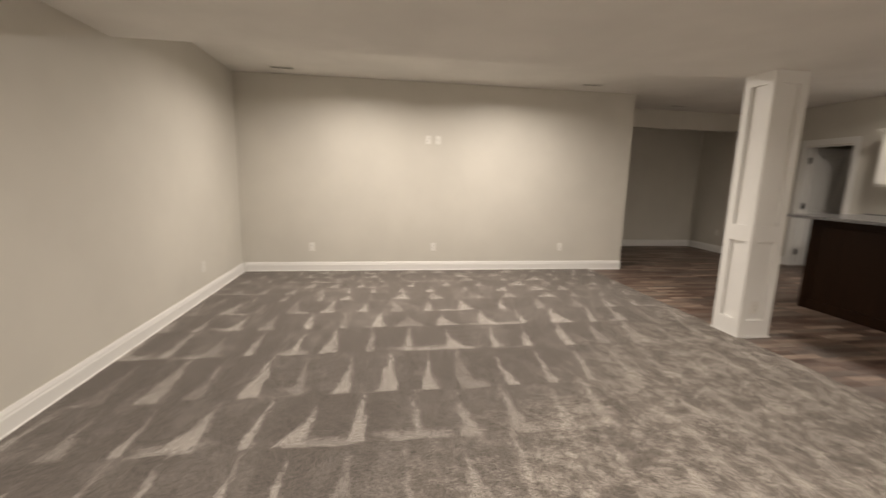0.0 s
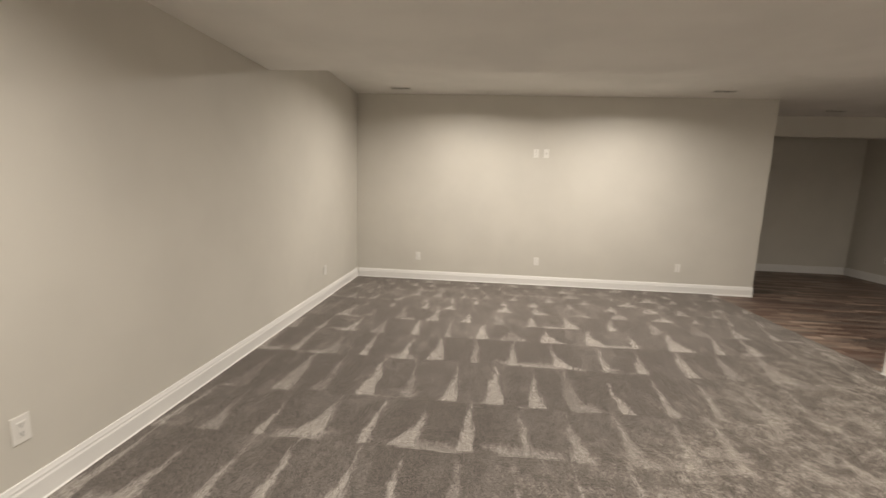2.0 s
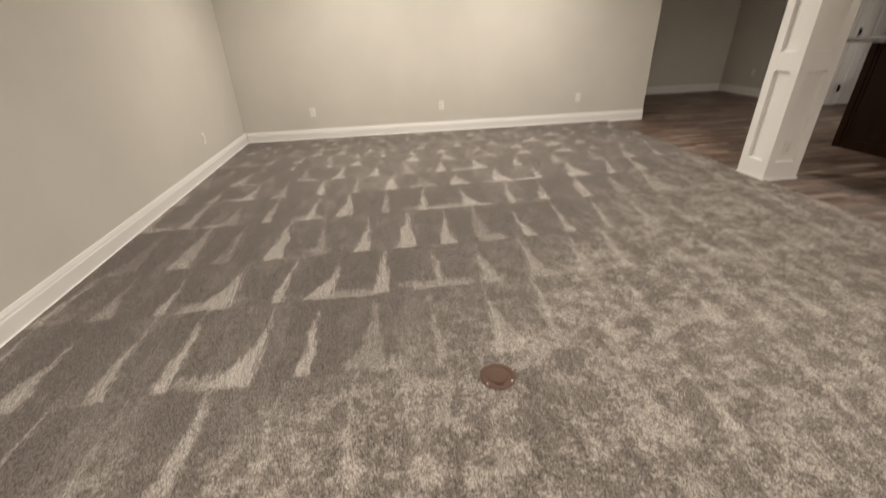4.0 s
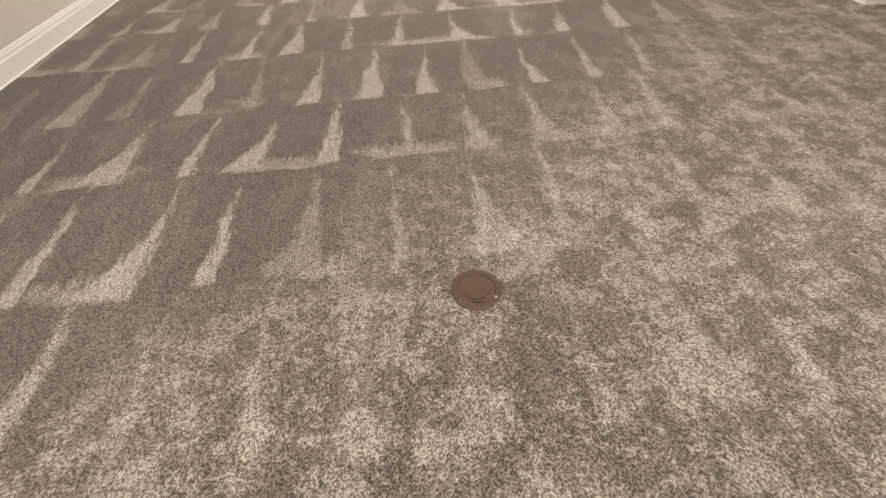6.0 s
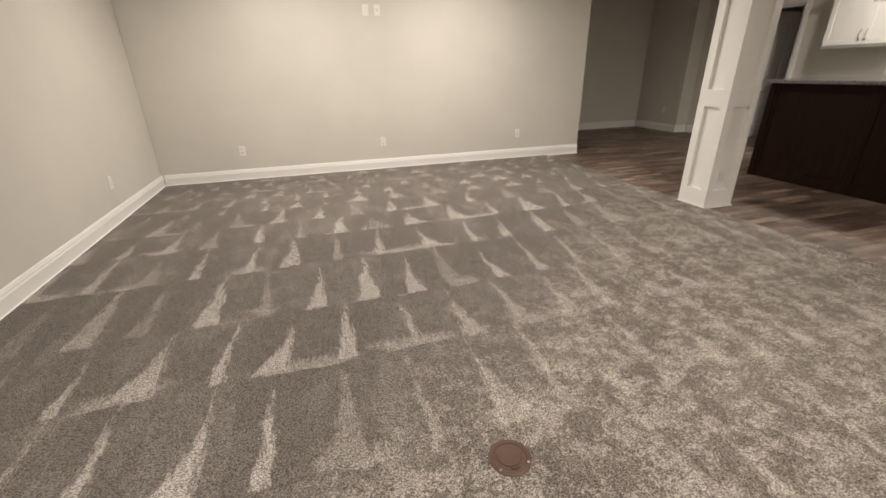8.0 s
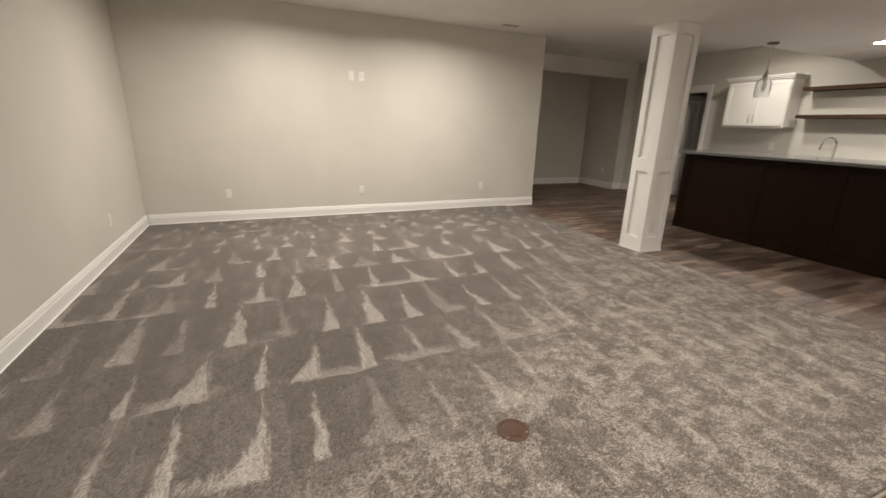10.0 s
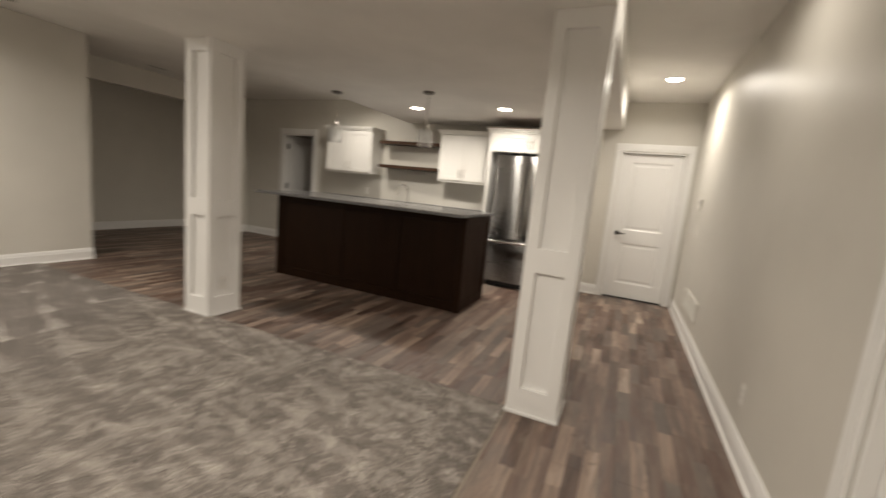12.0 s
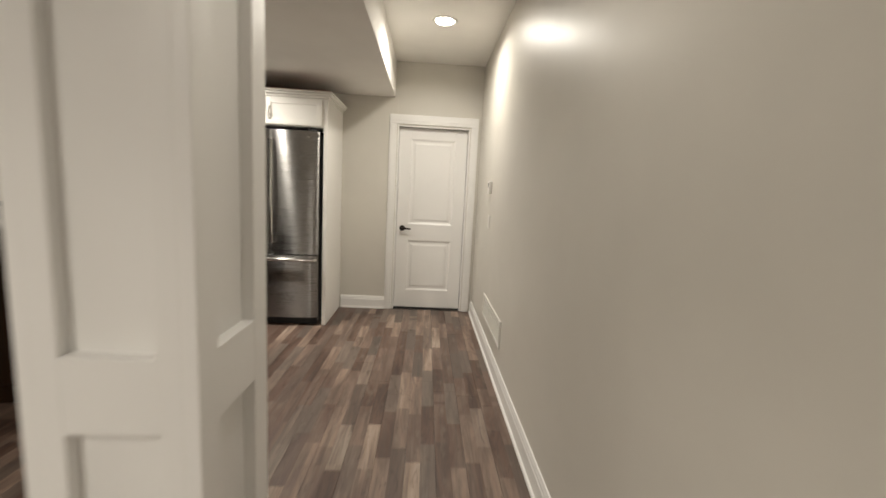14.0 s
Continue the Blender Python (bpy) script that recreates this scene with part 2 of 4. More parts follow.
    nap = k.math("ADD", k.math("MULTIPLY", main, k.math("SUBTRACT", 1.0, patchy)), k.math("MULTIPLY", k.math("ADD", k.math("MULTIPLY", blotches, 0.62), k.math("MULTIPLY", main, 0.34)), patchy))
    # soft traffic clouds and stray raised tips all over
    cloud = k.noise(k.add(k.stretch(k.pos, (1.6, 0.8, 1.0)), (2.0, 8.0, 0.0)), 3.4, 5, 0.7, 0.2)
    nap = k.math("ADD", nap, k.ramp(cloud, 0.44, 0.64, -0.03, 0.15))
    nap = k.math("ADD", nap, k.math("MULTIPLY", k.math("SUBTRACT", k.noise(k.add(k.pos, (9.0, 3.0, 0.0)), 95, 3, 0.8), 0.5), 0.40))
    nap = k.math("MAXIMUM", nap, 0.0)
    fibre = k.noise(k.pos, 195, 3, 0.82)
    tuft = k.noise(k.pos, 420, 2, 0.7)
    dark = k.mix(k.ramp(fibre, 0.42, 0.58), (0.026, 0.022, 0.020), (0.232, 0.200, 0.178))
    light = k.mix(k.ramp(fibre, 0.42, 0.58), (0.130, 0.114, 0.102), (0.72, 0.662, 0.61))
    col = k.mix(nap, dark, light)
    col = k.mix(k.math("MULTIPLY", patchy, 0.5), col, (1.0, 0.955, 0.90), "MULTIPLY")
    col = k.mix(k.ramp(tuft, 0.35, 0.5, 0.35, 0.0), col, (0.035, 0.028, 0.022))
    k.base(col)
    h = k.math("ADD", k.math("MULTIPLY", fibre, 1.0), k.math("MULTIPLY", tuft, 0.6))
    h = k.math("ADD", h, k.math("MULTIPLY", nap, 0.5))
    k.bump(h, 0.8, 0.006)
    k.p.inputs["Sheen Weight"].default_value = 0.15
    k.p.inputs["Sheen Tint"].default_value = (1.0, 0.92, 0.84, 1)
    k.p.inputs["Sheen Roughness"].default_value = 0.5
    return k.m


CARPET = carpet()


def plank_wood():
    """Vinyl planks printed as short strips of weathered brown and grey wood."""
    k = Nodes("wood_plank", 0.42)
    info = k.n.new("ShaderNodeObjectInfo")
    rnd = info.outputs["Random"]
    x, y, _ = k.split(k.pos)
    row = k.math("FLOOR", k.math("DIVIDE", k.math("SUBTRACT", y, 0.158), 0.0762))
    off = k.math("MULTIPLY", k.white(k.join(row, 2.0, 1.0)), 3.0)
    wig = k.math("MULTIPLY", k.noise(k.stretch(k.pos, (2.0, 0.0, 0.0)), 1.0, 2), 1.6)
    col_u = k.math("ADD", k.math("ADD", k.math("DIVIDE", x, 0.46), off), wig)
    cell = k.join(k.math("FLOOR", col_u), row, 0.0)
    tone = k.white(cell)
    tone2 = k.white(k.add(cell, (3.0, 8.0, 0.0)))
    v = k.stretch(k.add(k.pos, k.join(k.math("MULTIPLY", tone, 9.0), k.math("MULTIPLY", rnd, 7.0))), (2.2, 34.0, 1.0))
    grain = k.noise(v, 1.0, 6, 0.66, 0.5)
    knots = k.noise(k.stretch(k.pos, (3.0, 9.0, 1.0)), 1.6, 4, 0.6, 1.4)
    streak = k.noise(k.stretch(k.pos, (1.5, 11.0, 1.0)), 1.0, 5, 0.6, 0.8)
    tone = k.math("ADD", k.math("MULTIPLY", tone, 0.66), k.math("MULTIPLY", k.ramp(streak, 0.28, 0.72), 0.36))
    c = k.colors(tone, [(0.0, (0.045, 0.028, 0.022)), (0.3, (0.124, 0.074, 0.055)), (0.52, (0.178, 0.124, 0.098)), (0.75, (0.295, 0.214, 0.165)), (1.0, (0.46, 0.367, 0.296))])
    c = k.mix(k.ramp(tone2, 0.45, 1.0, 0.0, 0.65), c, (0.140, 0.121, 0.105))
    c = k.mix(k.ramp(grain, 0.30, 0.60, 0.50, 0.0), c, (0.040, 0.026, 0.020))
    c = k.mix(k.ramp(knots, 0.58, 0.72, 0.0, 0.55), c, (0.045, 0.028, 0.021))
    c = k.mix(k.ramp(k.noise(k.stretch(k.pos, (1.0, 3.0, 1.0)), 5.0, 3), 0.55, 0.75, 0.0, 0.35), c, (0.26, 0.215, 0.175))
    k.base(c)
    k.rough(k.ramp(grain, 0.3, 0.7, 0.42, 0.60))
    k.bump(grain, 0.15, 0.0012)
    return k.m


PLANK = plank_wood()

# ---- building blocks ----


def box(bm, a, b, bevel=0.0, segments=2):
    """Adds a box from corner a to corner b."""
    r = bmesh.ops.create_cube(bm, size=1.0, matrix=Matrix.LocRotScale([(p + q) / 2 for p, q in zip(a, b)], None, [abs(q - p) for p, q in zip(a, b)]))
    if bevel:
        edges = list({e for v in r["verts"] for e in v.link_edges})
        bmesh.ops.bevel(bm, geom=edges, offset=bevel, segments=segments, affect="EDGES", profile=0.6)


def disc(bm, r0, r1, z0, z1, m=None, n=32, bevel=0.0):
    """Adds a closed cone or cylinder along z."""
    mat = (m or Matrix()) @ Matrix.Translation((0, 0, (z0 + z1) / 2))
    r = bmesh.ops.create_cone(bm, cap_ends=True, segments=n, radius1=r0, radius2=r1, depth=z1 - z0, matrix=mat)
    if bevel:
        edges = [e for e in {e for v in r["verts"] for e in v.link_edges} if len(e.link_faces) == 2 and any(len(f.verts) > 4 for f in e.link_faces)]
        bmesh.ops.bevel(bm, geom=edges, offset=bevel, segments=3, affect="EDGES", profile=0.5)


def lathe(bm, rings, n=32):
    """Spins (radius, height) rings about z."""
    loops = [[bm.verts.new((r * math.cos(2 * math.pi * i / n), r * math.sin(2 * math.pi * i / n), z)) for i in range(n)] for r, z in rings]
    for a, b in zip(loops, loops[1:]):
        for i in range(n):
            bm.faces.new((a[i], a[(i + 1) % n], b[(i + 1) % n], b[i]))


def tube(bm, path, radius, n=12):
    """A round bar along a path of points; radius may be a list."""
    pts = [Vector(p) for p in path]
    rad = radius if isinstance(radius, list) else [radius] * len(pts)
    loops, side = [], None
    for i, p in enumerate(pts):
        d = (pts[min(i + 1, len(pts) - 1)] - pts[max(i - 1, 0)]).normalized()
        if side is None:
            side = d.orthogonal().normalized()
        side = (side - d * side.dot(d)).normalized()
        up = d.cross(side)
        loops.append([bm.verts.new(p + rad[i] * (side * math.cos(2 * math.pi * j / n) + up * math.sin(2 * math.pi * j / n))) for j in range(n)])
    for a, b in zip(loops, loops[1:]):
        for j in range(n):
            bm.faces.new((a[j], a[(j + 1) % n], b[(j + 1) % n], b[j]))
    bm.faces.new(loops[0][::-1])
    bm.faces.new(loops[-1])


def prism(bm, profile, length):
    """Extrudes a profile of (depth, height) along local x; depth goes towards -y."""
    a = [bm.verts.new((0, -d, z)) for d, z in profile]
    b = [bm.verts.new((length, -d, z)) for d, z in profile]
    n = len(profile)
    for i in range(n):
        bm.faces.new((a[i], a[(i + 1) % n], b[(i + 1) % n], b[i]))
    bm.faces.new(a[::-1])
    bm.faces.new(b)


def mesh_of(name, bm, mat, smooth=False):
    bmesh.ops.recalc_face_normals(bm, faces=bm.faces)
    me = bpy.data.meshes.new(name)
    bm.to_mesh(me)
    bm.free()
    me.materials.append(mat)
    if smooth:
        me.polygons.foreach_set("use_smooth", [True] * len(me.polygons))
        me.set_sharp_from_angle(angle=radians(38))
    return me


def part(name, bm, mat, parent, label="", smooth=False):
    ob = new(name, mesh_of(name, bm, mat, smooth))
    ob.parent = parent
    if label:
        tagged(ob, label)
    return ob


def solid(name, bm, mat, label, category, kind="", group="", smooth=False, at=None):
    ob = new(name, mesh_of(name, bm, mat, smooth))
    if at is not None:
        ob.matrix_basis = at
    return tagged(ob, label, category, group, kind)


def thing(name, at, label, category, group="", kind=""):
    ob = new(name)
    ob.matrix_basis = at
    ob.empty_display_size = 0.05
    return tagged(ob, label, category, group, kind)


def boxes(*list_of):
    bm = bmesh.new()
    for a, b, *rest in list_of:
        box(bm, a, b, *rest)
    return bm


# facing: how a thing on each wall is turned; its front looks along local -y
NORTH, WEST, EAST, SOUTH = 0, 90, -90, 180
EAST_X, SOUTH_Y, NORTH_Y = 9.07, 0.158, 7.0
NOOK_Y, NOOK_BACK, NOOK_X, HALL_X = 8.17, 9.30, 8.80, 5.73

# ---- walls, ceilings ----
T = 0.12
solid("wall_west", boxes(((-T, SOUTH_Y - T, 0), (0, NORTH_Y + T, HIGH))), WALL, "warm grey painted drywall wall with eggshell sheen", "wall", "structure")
solid("wall_north", boxes(((0, NORTH_Y, 0), (HALL_X, NORTH_Y + T, HIGH), 0.004, 1)), WALL, "warm grey painted feature wall lit by two downlights", "wall", "structure")
solid("wall_hall", boxes(((HALL_X - T, NORTH_Y + T + 0.002, 0), (HALL_X, NOOK_BACK + T, HIGH))), WALL, "warm grey painted wall beside the alcove", "wall", "structure")
solid("wall_nook_back", boxes(((HALL_X + 0.002, NOOK_BACK, 0), (NOOK_X + T, NOOK_BACK + T, HIGH))), WALL, "warm grey back wall of a dim alcove", "wall", "structure")
solid("wall_nook_side", boxes(((NOOK_X, NOOK_Y + T + 0.002, 0), (NOOK_X + T, NOOK_BACK - 0.002, HIGH))), WALL, "warm grey side wall of a dim alcove", "wall", "structure")
solid("wall_nook_front", boxes(((NOOK_X, NOOK_Y, 0), (EAST_X + T, NOOK_Y + T, HIGH), 0.004, 1), ((HALL_X + 0.002, NOOK_Y, 2.38), (NOOK_X - 0.001, NOOK_Y + T, HIGH))), WALL, "warm grey header and pier round the alcove opening", "wall", "structure")
D1, D2, D3 = (0.275, 1.067), (6.47, 7.20), (3.50, 4.33)
DOOR_TOP = 2.05
solid("wall_east", boxes(
    ((EAST_X, SOUTH_Y - T, 0), (EAST_X + T, D1[0], HIGH)),
    ((EAST_X, D1[0] + 0.0005, DOOR_TOP), (EAST_X + T, D1[1] - 0.0005, HIGH)),
    ((EAST_X, D1[1], 0), (EAST_X + T, D2[0], HIGH)),
    ((EAST_X, D2[0] + 0.0005, DOOR_TOP), (EAST_X + T, D2[1] - 0.0005, HIGH)),
    ((EAST_X, D2[1], 0), (EAST_X + T, NOOK_Y - 0.002, HIGH))), WALL, "warm grey painted kitchen wall with two doorways", "wall", "structure")
solid("wall_south", boxes(
    ((0.002, SOUTH_Y - T, 0), (D3[0], SOUTH_Y, HIGH)),
    ((D3[0] + 0.0005, SOUTH_Y - T, DOOR_TOP), (D3[1] - 0.0005, SOUTH_Y, HIGH)),
    ((D3[1], SOUTH_Y - T, 0), (EAST_X - 0.002, SOUTH_Y, HIGH))), WALL, "warm grey painted passage wall with soft sheen", "wall", "structure")
solid("ceiling", boxes(((-T, SOUTH_Y - T, HIGH + 0.001), (EAST_X + T, NOOK_BACK + T, HIGH + 0.12))), CEILING, "smooth painted drywall ceiling", "ceiling", "structure")
LOW_S, LOW_N = 1.10, 4.45
solid("ceiling_low", boxes(((0.001, LOW_S, LOW), (EAST_X - 0.001, LOW_N, HIGH), 0.004, 1)), CEILING, "dropped drywall ceiling between two higher strips", "ceiling", "structure")

# room behind the open door
rx0, rx1, ry0, ry1 = EAST_X + T + 0.002, 11.2, 5.9, 8.1
solid("wall_store", boxes(((rx1, ry0, 0), (rx1 + 0.1, ry1, 2.5)), ((rx0, ry0 - 0.1, 0), (rx1 + 0.1, ry0 - 0.001, 2.5)), ((rx0, ry1 + 0.001, 0), (rx1 + 0.1, ry1 + 0.1, 2.5))), WALL, "grey walls of an unlit side room", "wall", "structure")
solid("ceiling_store", boxes(((rx0, ry0 - 0.1, 2.501), (rx1 + 0.1, ry1 + 0.1, 2.6))), CEILING, "ceiling of an unlit side room", "ceiling", "structure")

# ---- floors ----
CARPET_X, CARPET_Y = 5.19, 1.413
solid("ground", boxes(((-0.3, -0.1, -0.12), (11.4, NOOK_BACK + 0.2, -0.012))), GREY_PLASTIC, "grey slab under the floor coverings", "floor", "structure")
bm = bmesh.new()
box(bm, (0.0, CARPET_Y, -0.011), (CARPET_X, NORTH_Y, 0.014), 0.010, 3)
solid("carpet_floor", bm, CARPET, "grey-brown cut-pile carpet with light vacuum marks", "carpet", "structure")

solid("transition_strip", boxes(((0.03, CARPET_Y - 0.014, 0.0004), (CARPET_X + 0.004, CARPET_Y - 0.001, 0.0065), 0.0025, 2)), STRIP, "pale edging strip between carpet and wood floor", "trim", "structure")

# ---- trim ----
BASE = [(0, 0), (0.016, 0), (0.016, 0.098), (0.012, 0.108), (0.012, 0.118), (0.009, 0.126), (0.006, 0.138), (0, 0.14)]
SHOE = [(0.0161, 0), (0.028, 0), (0.0275, 0.008), (0.024, 0.014), (0.0161, 0.018)]


def baseboard(x, y, turn, length):
    bm = bmesh.new()
    prism(bm, BASE, length)
    prism(bm, SHOE, length)
    solid("baseboard", bm, TRIM, "white painted moulded baseboard along the wall foot", "baseboard", "structure", at=pose(x, y, 0.001, 0, 0, turn))


CW = 0.085
baseboard(0.029, NORTH_Y, NORTH, HALL_X - 0.029)
baseboard(0, SOUTH_Y + 0.03, WEST, NORTH_Y - SOUTH_Y - 0.03)
baseboard(HALL_X + 0.002, NOOK_BACK, NORTH, NOOK_X - HALL_X - 0.031)
baseboard(NOOK_X, NOOK_BACK - 0.002, EAST, NOOK_BACK - NOOK_Y - 0.004)
baseboard(NOOK_X - 0.028, NOOK_Y, NORTH, EAST_X - NOOK_X)
baseboard(EAST_X, NOOK_Y - 0.030, EAST, NOOK_Y - 0.030 - D2[1] - CW)
baseboard(EAST_X, 1.642, EAST, 1.642 - D1[1] - CW)
baseboard(EAST_X - 0.03, SOUTH_Y, SOUTH, EAST_X - 0.03 - D3[1] - CW)
baseboard(D3[0] - CW, SOUTH_Y, SOUTH, D3[0] - CW - 0.03)

# ---- doors ----


def shaped_slab(w, h, t, panels, depth=0.012):
    """A moulded door slab: x 0..w, y 0..t, z 0..h, panels as (x0, z0, x1, z1) sunk on both sides."""
    bm = bmesh.new()
    box(bm, (0.002, depth, 0.002), (w - 0.002, t - depth, h - 0.002))
    xs = panels[0][0], panels[0][2]
    zs = sorted({z for p in panels for z in (p[1], p[3])})
    for y0, y1 in ((0, depth + 0.001), (t - depth - 0.001, t)):
        box(bm, (0, y0, 0), (xs[0], y1, h), 0.004, 2)
        box(bm, (xs[1], y0, 0), (w, y1, h), 0.004, 2)
        rails = [0.0] + zs + [h]
        for a, b in zip(rails[::2], rails[1::2]):
            box(bm, (xs[0] - 0.003, y0 + 0.0003, a), (xs[1] + 0.003, y1 - 0.0003, b), 0.004, 2)
        out, deep = (y0, y1 - 0.001) if y0 == 0 else (y1, y0 + 0.001)
        for p in panels:
            # sloped sticking down to the sunk field, then a slightly raised centre
            rings = []
            for m, f in ((-0.003, 0.03), (0.0, 0.05), (0.018, 0.92), (0.040, 0.92), (0.056, 0.45)):
                y = out + (deep - out) * f
                rings.append([bm.verts.new(q) for q in ((p[0] + m, y, p[1] + m), (p[2] - m, y, p[1] + m), (p[2] - m, y, p[3] - m), (p[0] + m, y, p[3] - m))])
            for a, b in zip(rings, rings[1:]):
                for i in range(4):
                    bm.faces.new((a[i], a[(i + 1) % 4], b[(i + 1) % 4], b[i]))
            bm.faces.new(rings[-1])
    return bm


def lever(parent, x, z, side, y=0.0):
    """A dark lever handle on the face at y; side: which way the lever points."""
    bm = bmesh.new()
    turn = Matrix.Translation((x, y, z)) @ Matrix.Rotation(radians(90), 4, "X")
    disc(bm, 0.033, 0.030, 0.0, 0.010, turn, 28, 0.003)
    disc(bm, 0.012, 0.012, 0.008, 0.048, turn, 18)
    handle = part("lever_handle", bm, BRONZE, parent, "dark bronze lever handle with round rose", True)
    bm = bmesh.new()
    tube(bm, [(x - side * 0.012, y - 0.046, z), (x + side * 0.02, y - 0.050, z + 0.001), (x + side * 0.05, y - 0.052, z), (x + side * 0.082, y - 0.049, z - 0.003), (x + side * 0.098, y - 0.045, z - 0.005)], [0.011, 0.0115, 0.010, 0.0085, 0.006], 14)
    part("lever", bm, BRONZE, handle, smooth=True)


def hinge(parent, x, y, z):
    bm = bmesh.new()
    disc(bm, 0.010, 0.010, -0.05, 0.05, Matrix.Translation((x, y, z)), 14)
    disc(bm, 0.006, 0.006, -0.062, 0.062, Matrix.Translation((x, y, z)), 12)
    box(bm, (x - 0.004, y, z - 0.045), (x + 0.03, y + 0.003, z + 0.045))
    part("hinge", bm, BRONZE, parent, "dark bronze butt hinge", True)


def doorway(name, at, w, label):
    """Casing and jambs round an opening of width w; local x 0..w, the wall's face at y 0."""
    d = thing(name, at, label, "door", kind="structure")
    for n, a, b in (("casing", (-CW, -0.018, 0), (-0.006, -0.0005, DOOR_TOP - 0.001 + 0.006)), ("casing", (w + 0.006, -0.018, 0), (w + CW, -0.0005, DOOR_TOP + 0.005)),
                    ("head_casing", (-CW, -0.019, DOOR_TOP + 0.006), (w + CW, -0.0005, DOOR_TOP + CW + 0.02))):
        bm = boxes((a, b, 0.004, 2))
        if n == "casing":
            box(bm, (a[0] + 0.012, -0.0225, 0.0), (b[0] - 0.03, -0.0175, b[2] - 0.002), 0.002, 1)
        else:
            box(bm, (a[0] + 0.012, -0.0230, a[2] + 0.032), (b[0] - 0.012, -0.0185, b[2] - 0.012), 0.002, 1)
        part(n, bm, TRIM, d)
    for a, b in (((0.0005, -0.0004, 0), (0.018, T, DOOR_TOP - 0.019)), ((w - 0.018, -0.0004, 0), (w - 0.0005, T, DOOR_TOP - 0.019)), ((0.0005, -0.0004, DOOR_TOP - 0.018), (w - 0.0005, T, DOOR_TOP - 0.0005))):
        part("jamb", boxes((a, b, 0.001, 1)), TRIM, d)
    return d


def two_panel(w, h):
    s = 0.128
    return [(s, 0.205, w - s, 0.78), (s, 0.965, w - s, h - 0.115)]


# closed door at the end of the passage; it swings away, so it lies deep in its frame
w = D1[1] - D1[0]
d = doorway("door_1", pose(EAST_X, D1[1], 0.001, 0, 0, EAST), w, "closed white two-panel door at the passage end")
y0 = 0.058
slab_w, slab_h = w - 0.042, DOOR_TOP - 0.034
bm = shaped_slab(slab_w, slab_h, 0.035, two_panel(slab_w, slab_h))
bmesh.ops.translate(bm, verts=bm.verts, vec=(0.021, y0, 0.011))
part("door_slab", bm, TRIM, d)
lever(d, 0.021 + 0.065, 0.925, 1, y0)
part("door_stop", boxes(((0.0185, y0 + 0.036, 0), (0.030, y0 + 0.048, DOOR_TOP - 0.02)), ((w - 0.03, y0 + 0.036, 0), (w - 0.0185, y0 + 0.048, DOOR_TOP - 0.02)), ((0.031, y0 + 0.036, DOOR_TOP - 0.031), (w - 0.031, y0 + 0.048, DOOR_TOP - 0.02))), TRIM, d)
part("threshold", boxes(((0.0, 0.03, -0.0005), (w, T, 0.008), 0.003, 1)), SLOT, d, "dark door threshold")

# closed door in the passage's long wall
w = D3[1] - D3[0]
d = doorway("door_3", pose(D3[1], SOUTH_Y, 0.001, 0, 0, SOUTH), w, "closed white two-panel door with dark lever")
slab_w = w - 0.042
y0 = 0.045
bm = shaped_slab(slab_w, slab_h, 0.035, two_panel(slab_w, slab_h))
bmesh.ops.translate(bm, verts=bm.verts, vec=(0.021, y0, 0.011))
part("door_slab", bm, TRIM, d)
lever(d, 0.021 + 0.092, 0.98, 1, y0)
part("door_stop", boxes(((0.0185, y0 + 0.036, 0), (0.030, y0 + 0.048, DOOR_TOP - 0.02)), ((w - 0.03, y0 + 0.036, 0), (w - 0.0185, y0 + 0.048, DOOR_TOP - 0.02)), ((0.031, y0 + 0.036, DOOR_TOP - 0.031), (w - 0.031, y0 + 0.048, DOOR_TOP - 0.02))), TRIM, d)

# open door beside the kitchen, swung into the dark room
w = D2[1] - D2[0]
d = doorway("door_2", pose(EAST_X, D2[1], 0.001, 0, 0, EAST), w, "open white two-panel door into an unlit room")
slab_w = w - 0.042
bm = shaped_slab(slab_w, slab_h, 0.035, two_panel(slab_w, slab_h))
bmesh.ops.translate(bm, verts=bm.verts, vec=(0, -0.035, 0.011))
slab = part("door_slab", bm, TRIM, d)
slab.matrix_basis = pose(0.022, T - 0.004, 0, 0, 0, 84)
for z in (0.25, 1.05, 1.82):
    hinge(d, 0.024, T - 0.046, z)

# ---- columns ----


def column(x0, y0, x1, y1, label):
    cx, cy = (x0 + x1) / 2, (y0 + y1) / 2
    c = thing("column", pose(cx, cy, 0.001), label, "column", "panelled columns")
    hx, hy, h = (x1 - x0) / 2, (y1 - y0) / 2, LOW - 0.002
    dep = 0.028
    part("core", boxes(((-hx + dep, -hy + dep, 0.001), (hx - dep, hy - dep, h - 0.001))), TRIM, c)
    levels = [(0.0, 0.168), (0.888, 1.033), (h - 0.10, h)]
    for turn in range(4):
        half, out = (hx, hy) if turn % 2 == 0 else (hy, hx)
        rot = Matrix.Rotation(radians(90 * turn), 4, "Z")
        st = 0.073
        bm = bmesh.new()
        inset = 0.0 if turn % 2 == 0 else dep
        for s in (-1, 1):
            box(bm, (s * (half - inset), -out, 0), (s * (half - st), -out + dep + 0.001, h), 0.0025, 2)
        for a, b in levels:
            box(bm, (-(half - st) - 0.002, -out + 0.0006, a), (half - st + 0.002, -out + dep + 0.001, b), 0.0025, 2)
        bm.transform(rot)
        part("panel_frame", bm, TRIM, c)
        bm = boxes(((-half - (0.010 if inset == 0 else -0.0005), -out - 0.010, 0), (half + (0.010 if inset == 0 else -0.0005), -out - 0.0005, 0.018), 0.003, 2))
        bm.transform(rot)
        part("shoe_moulding", bm, TRIM, c)
    return c


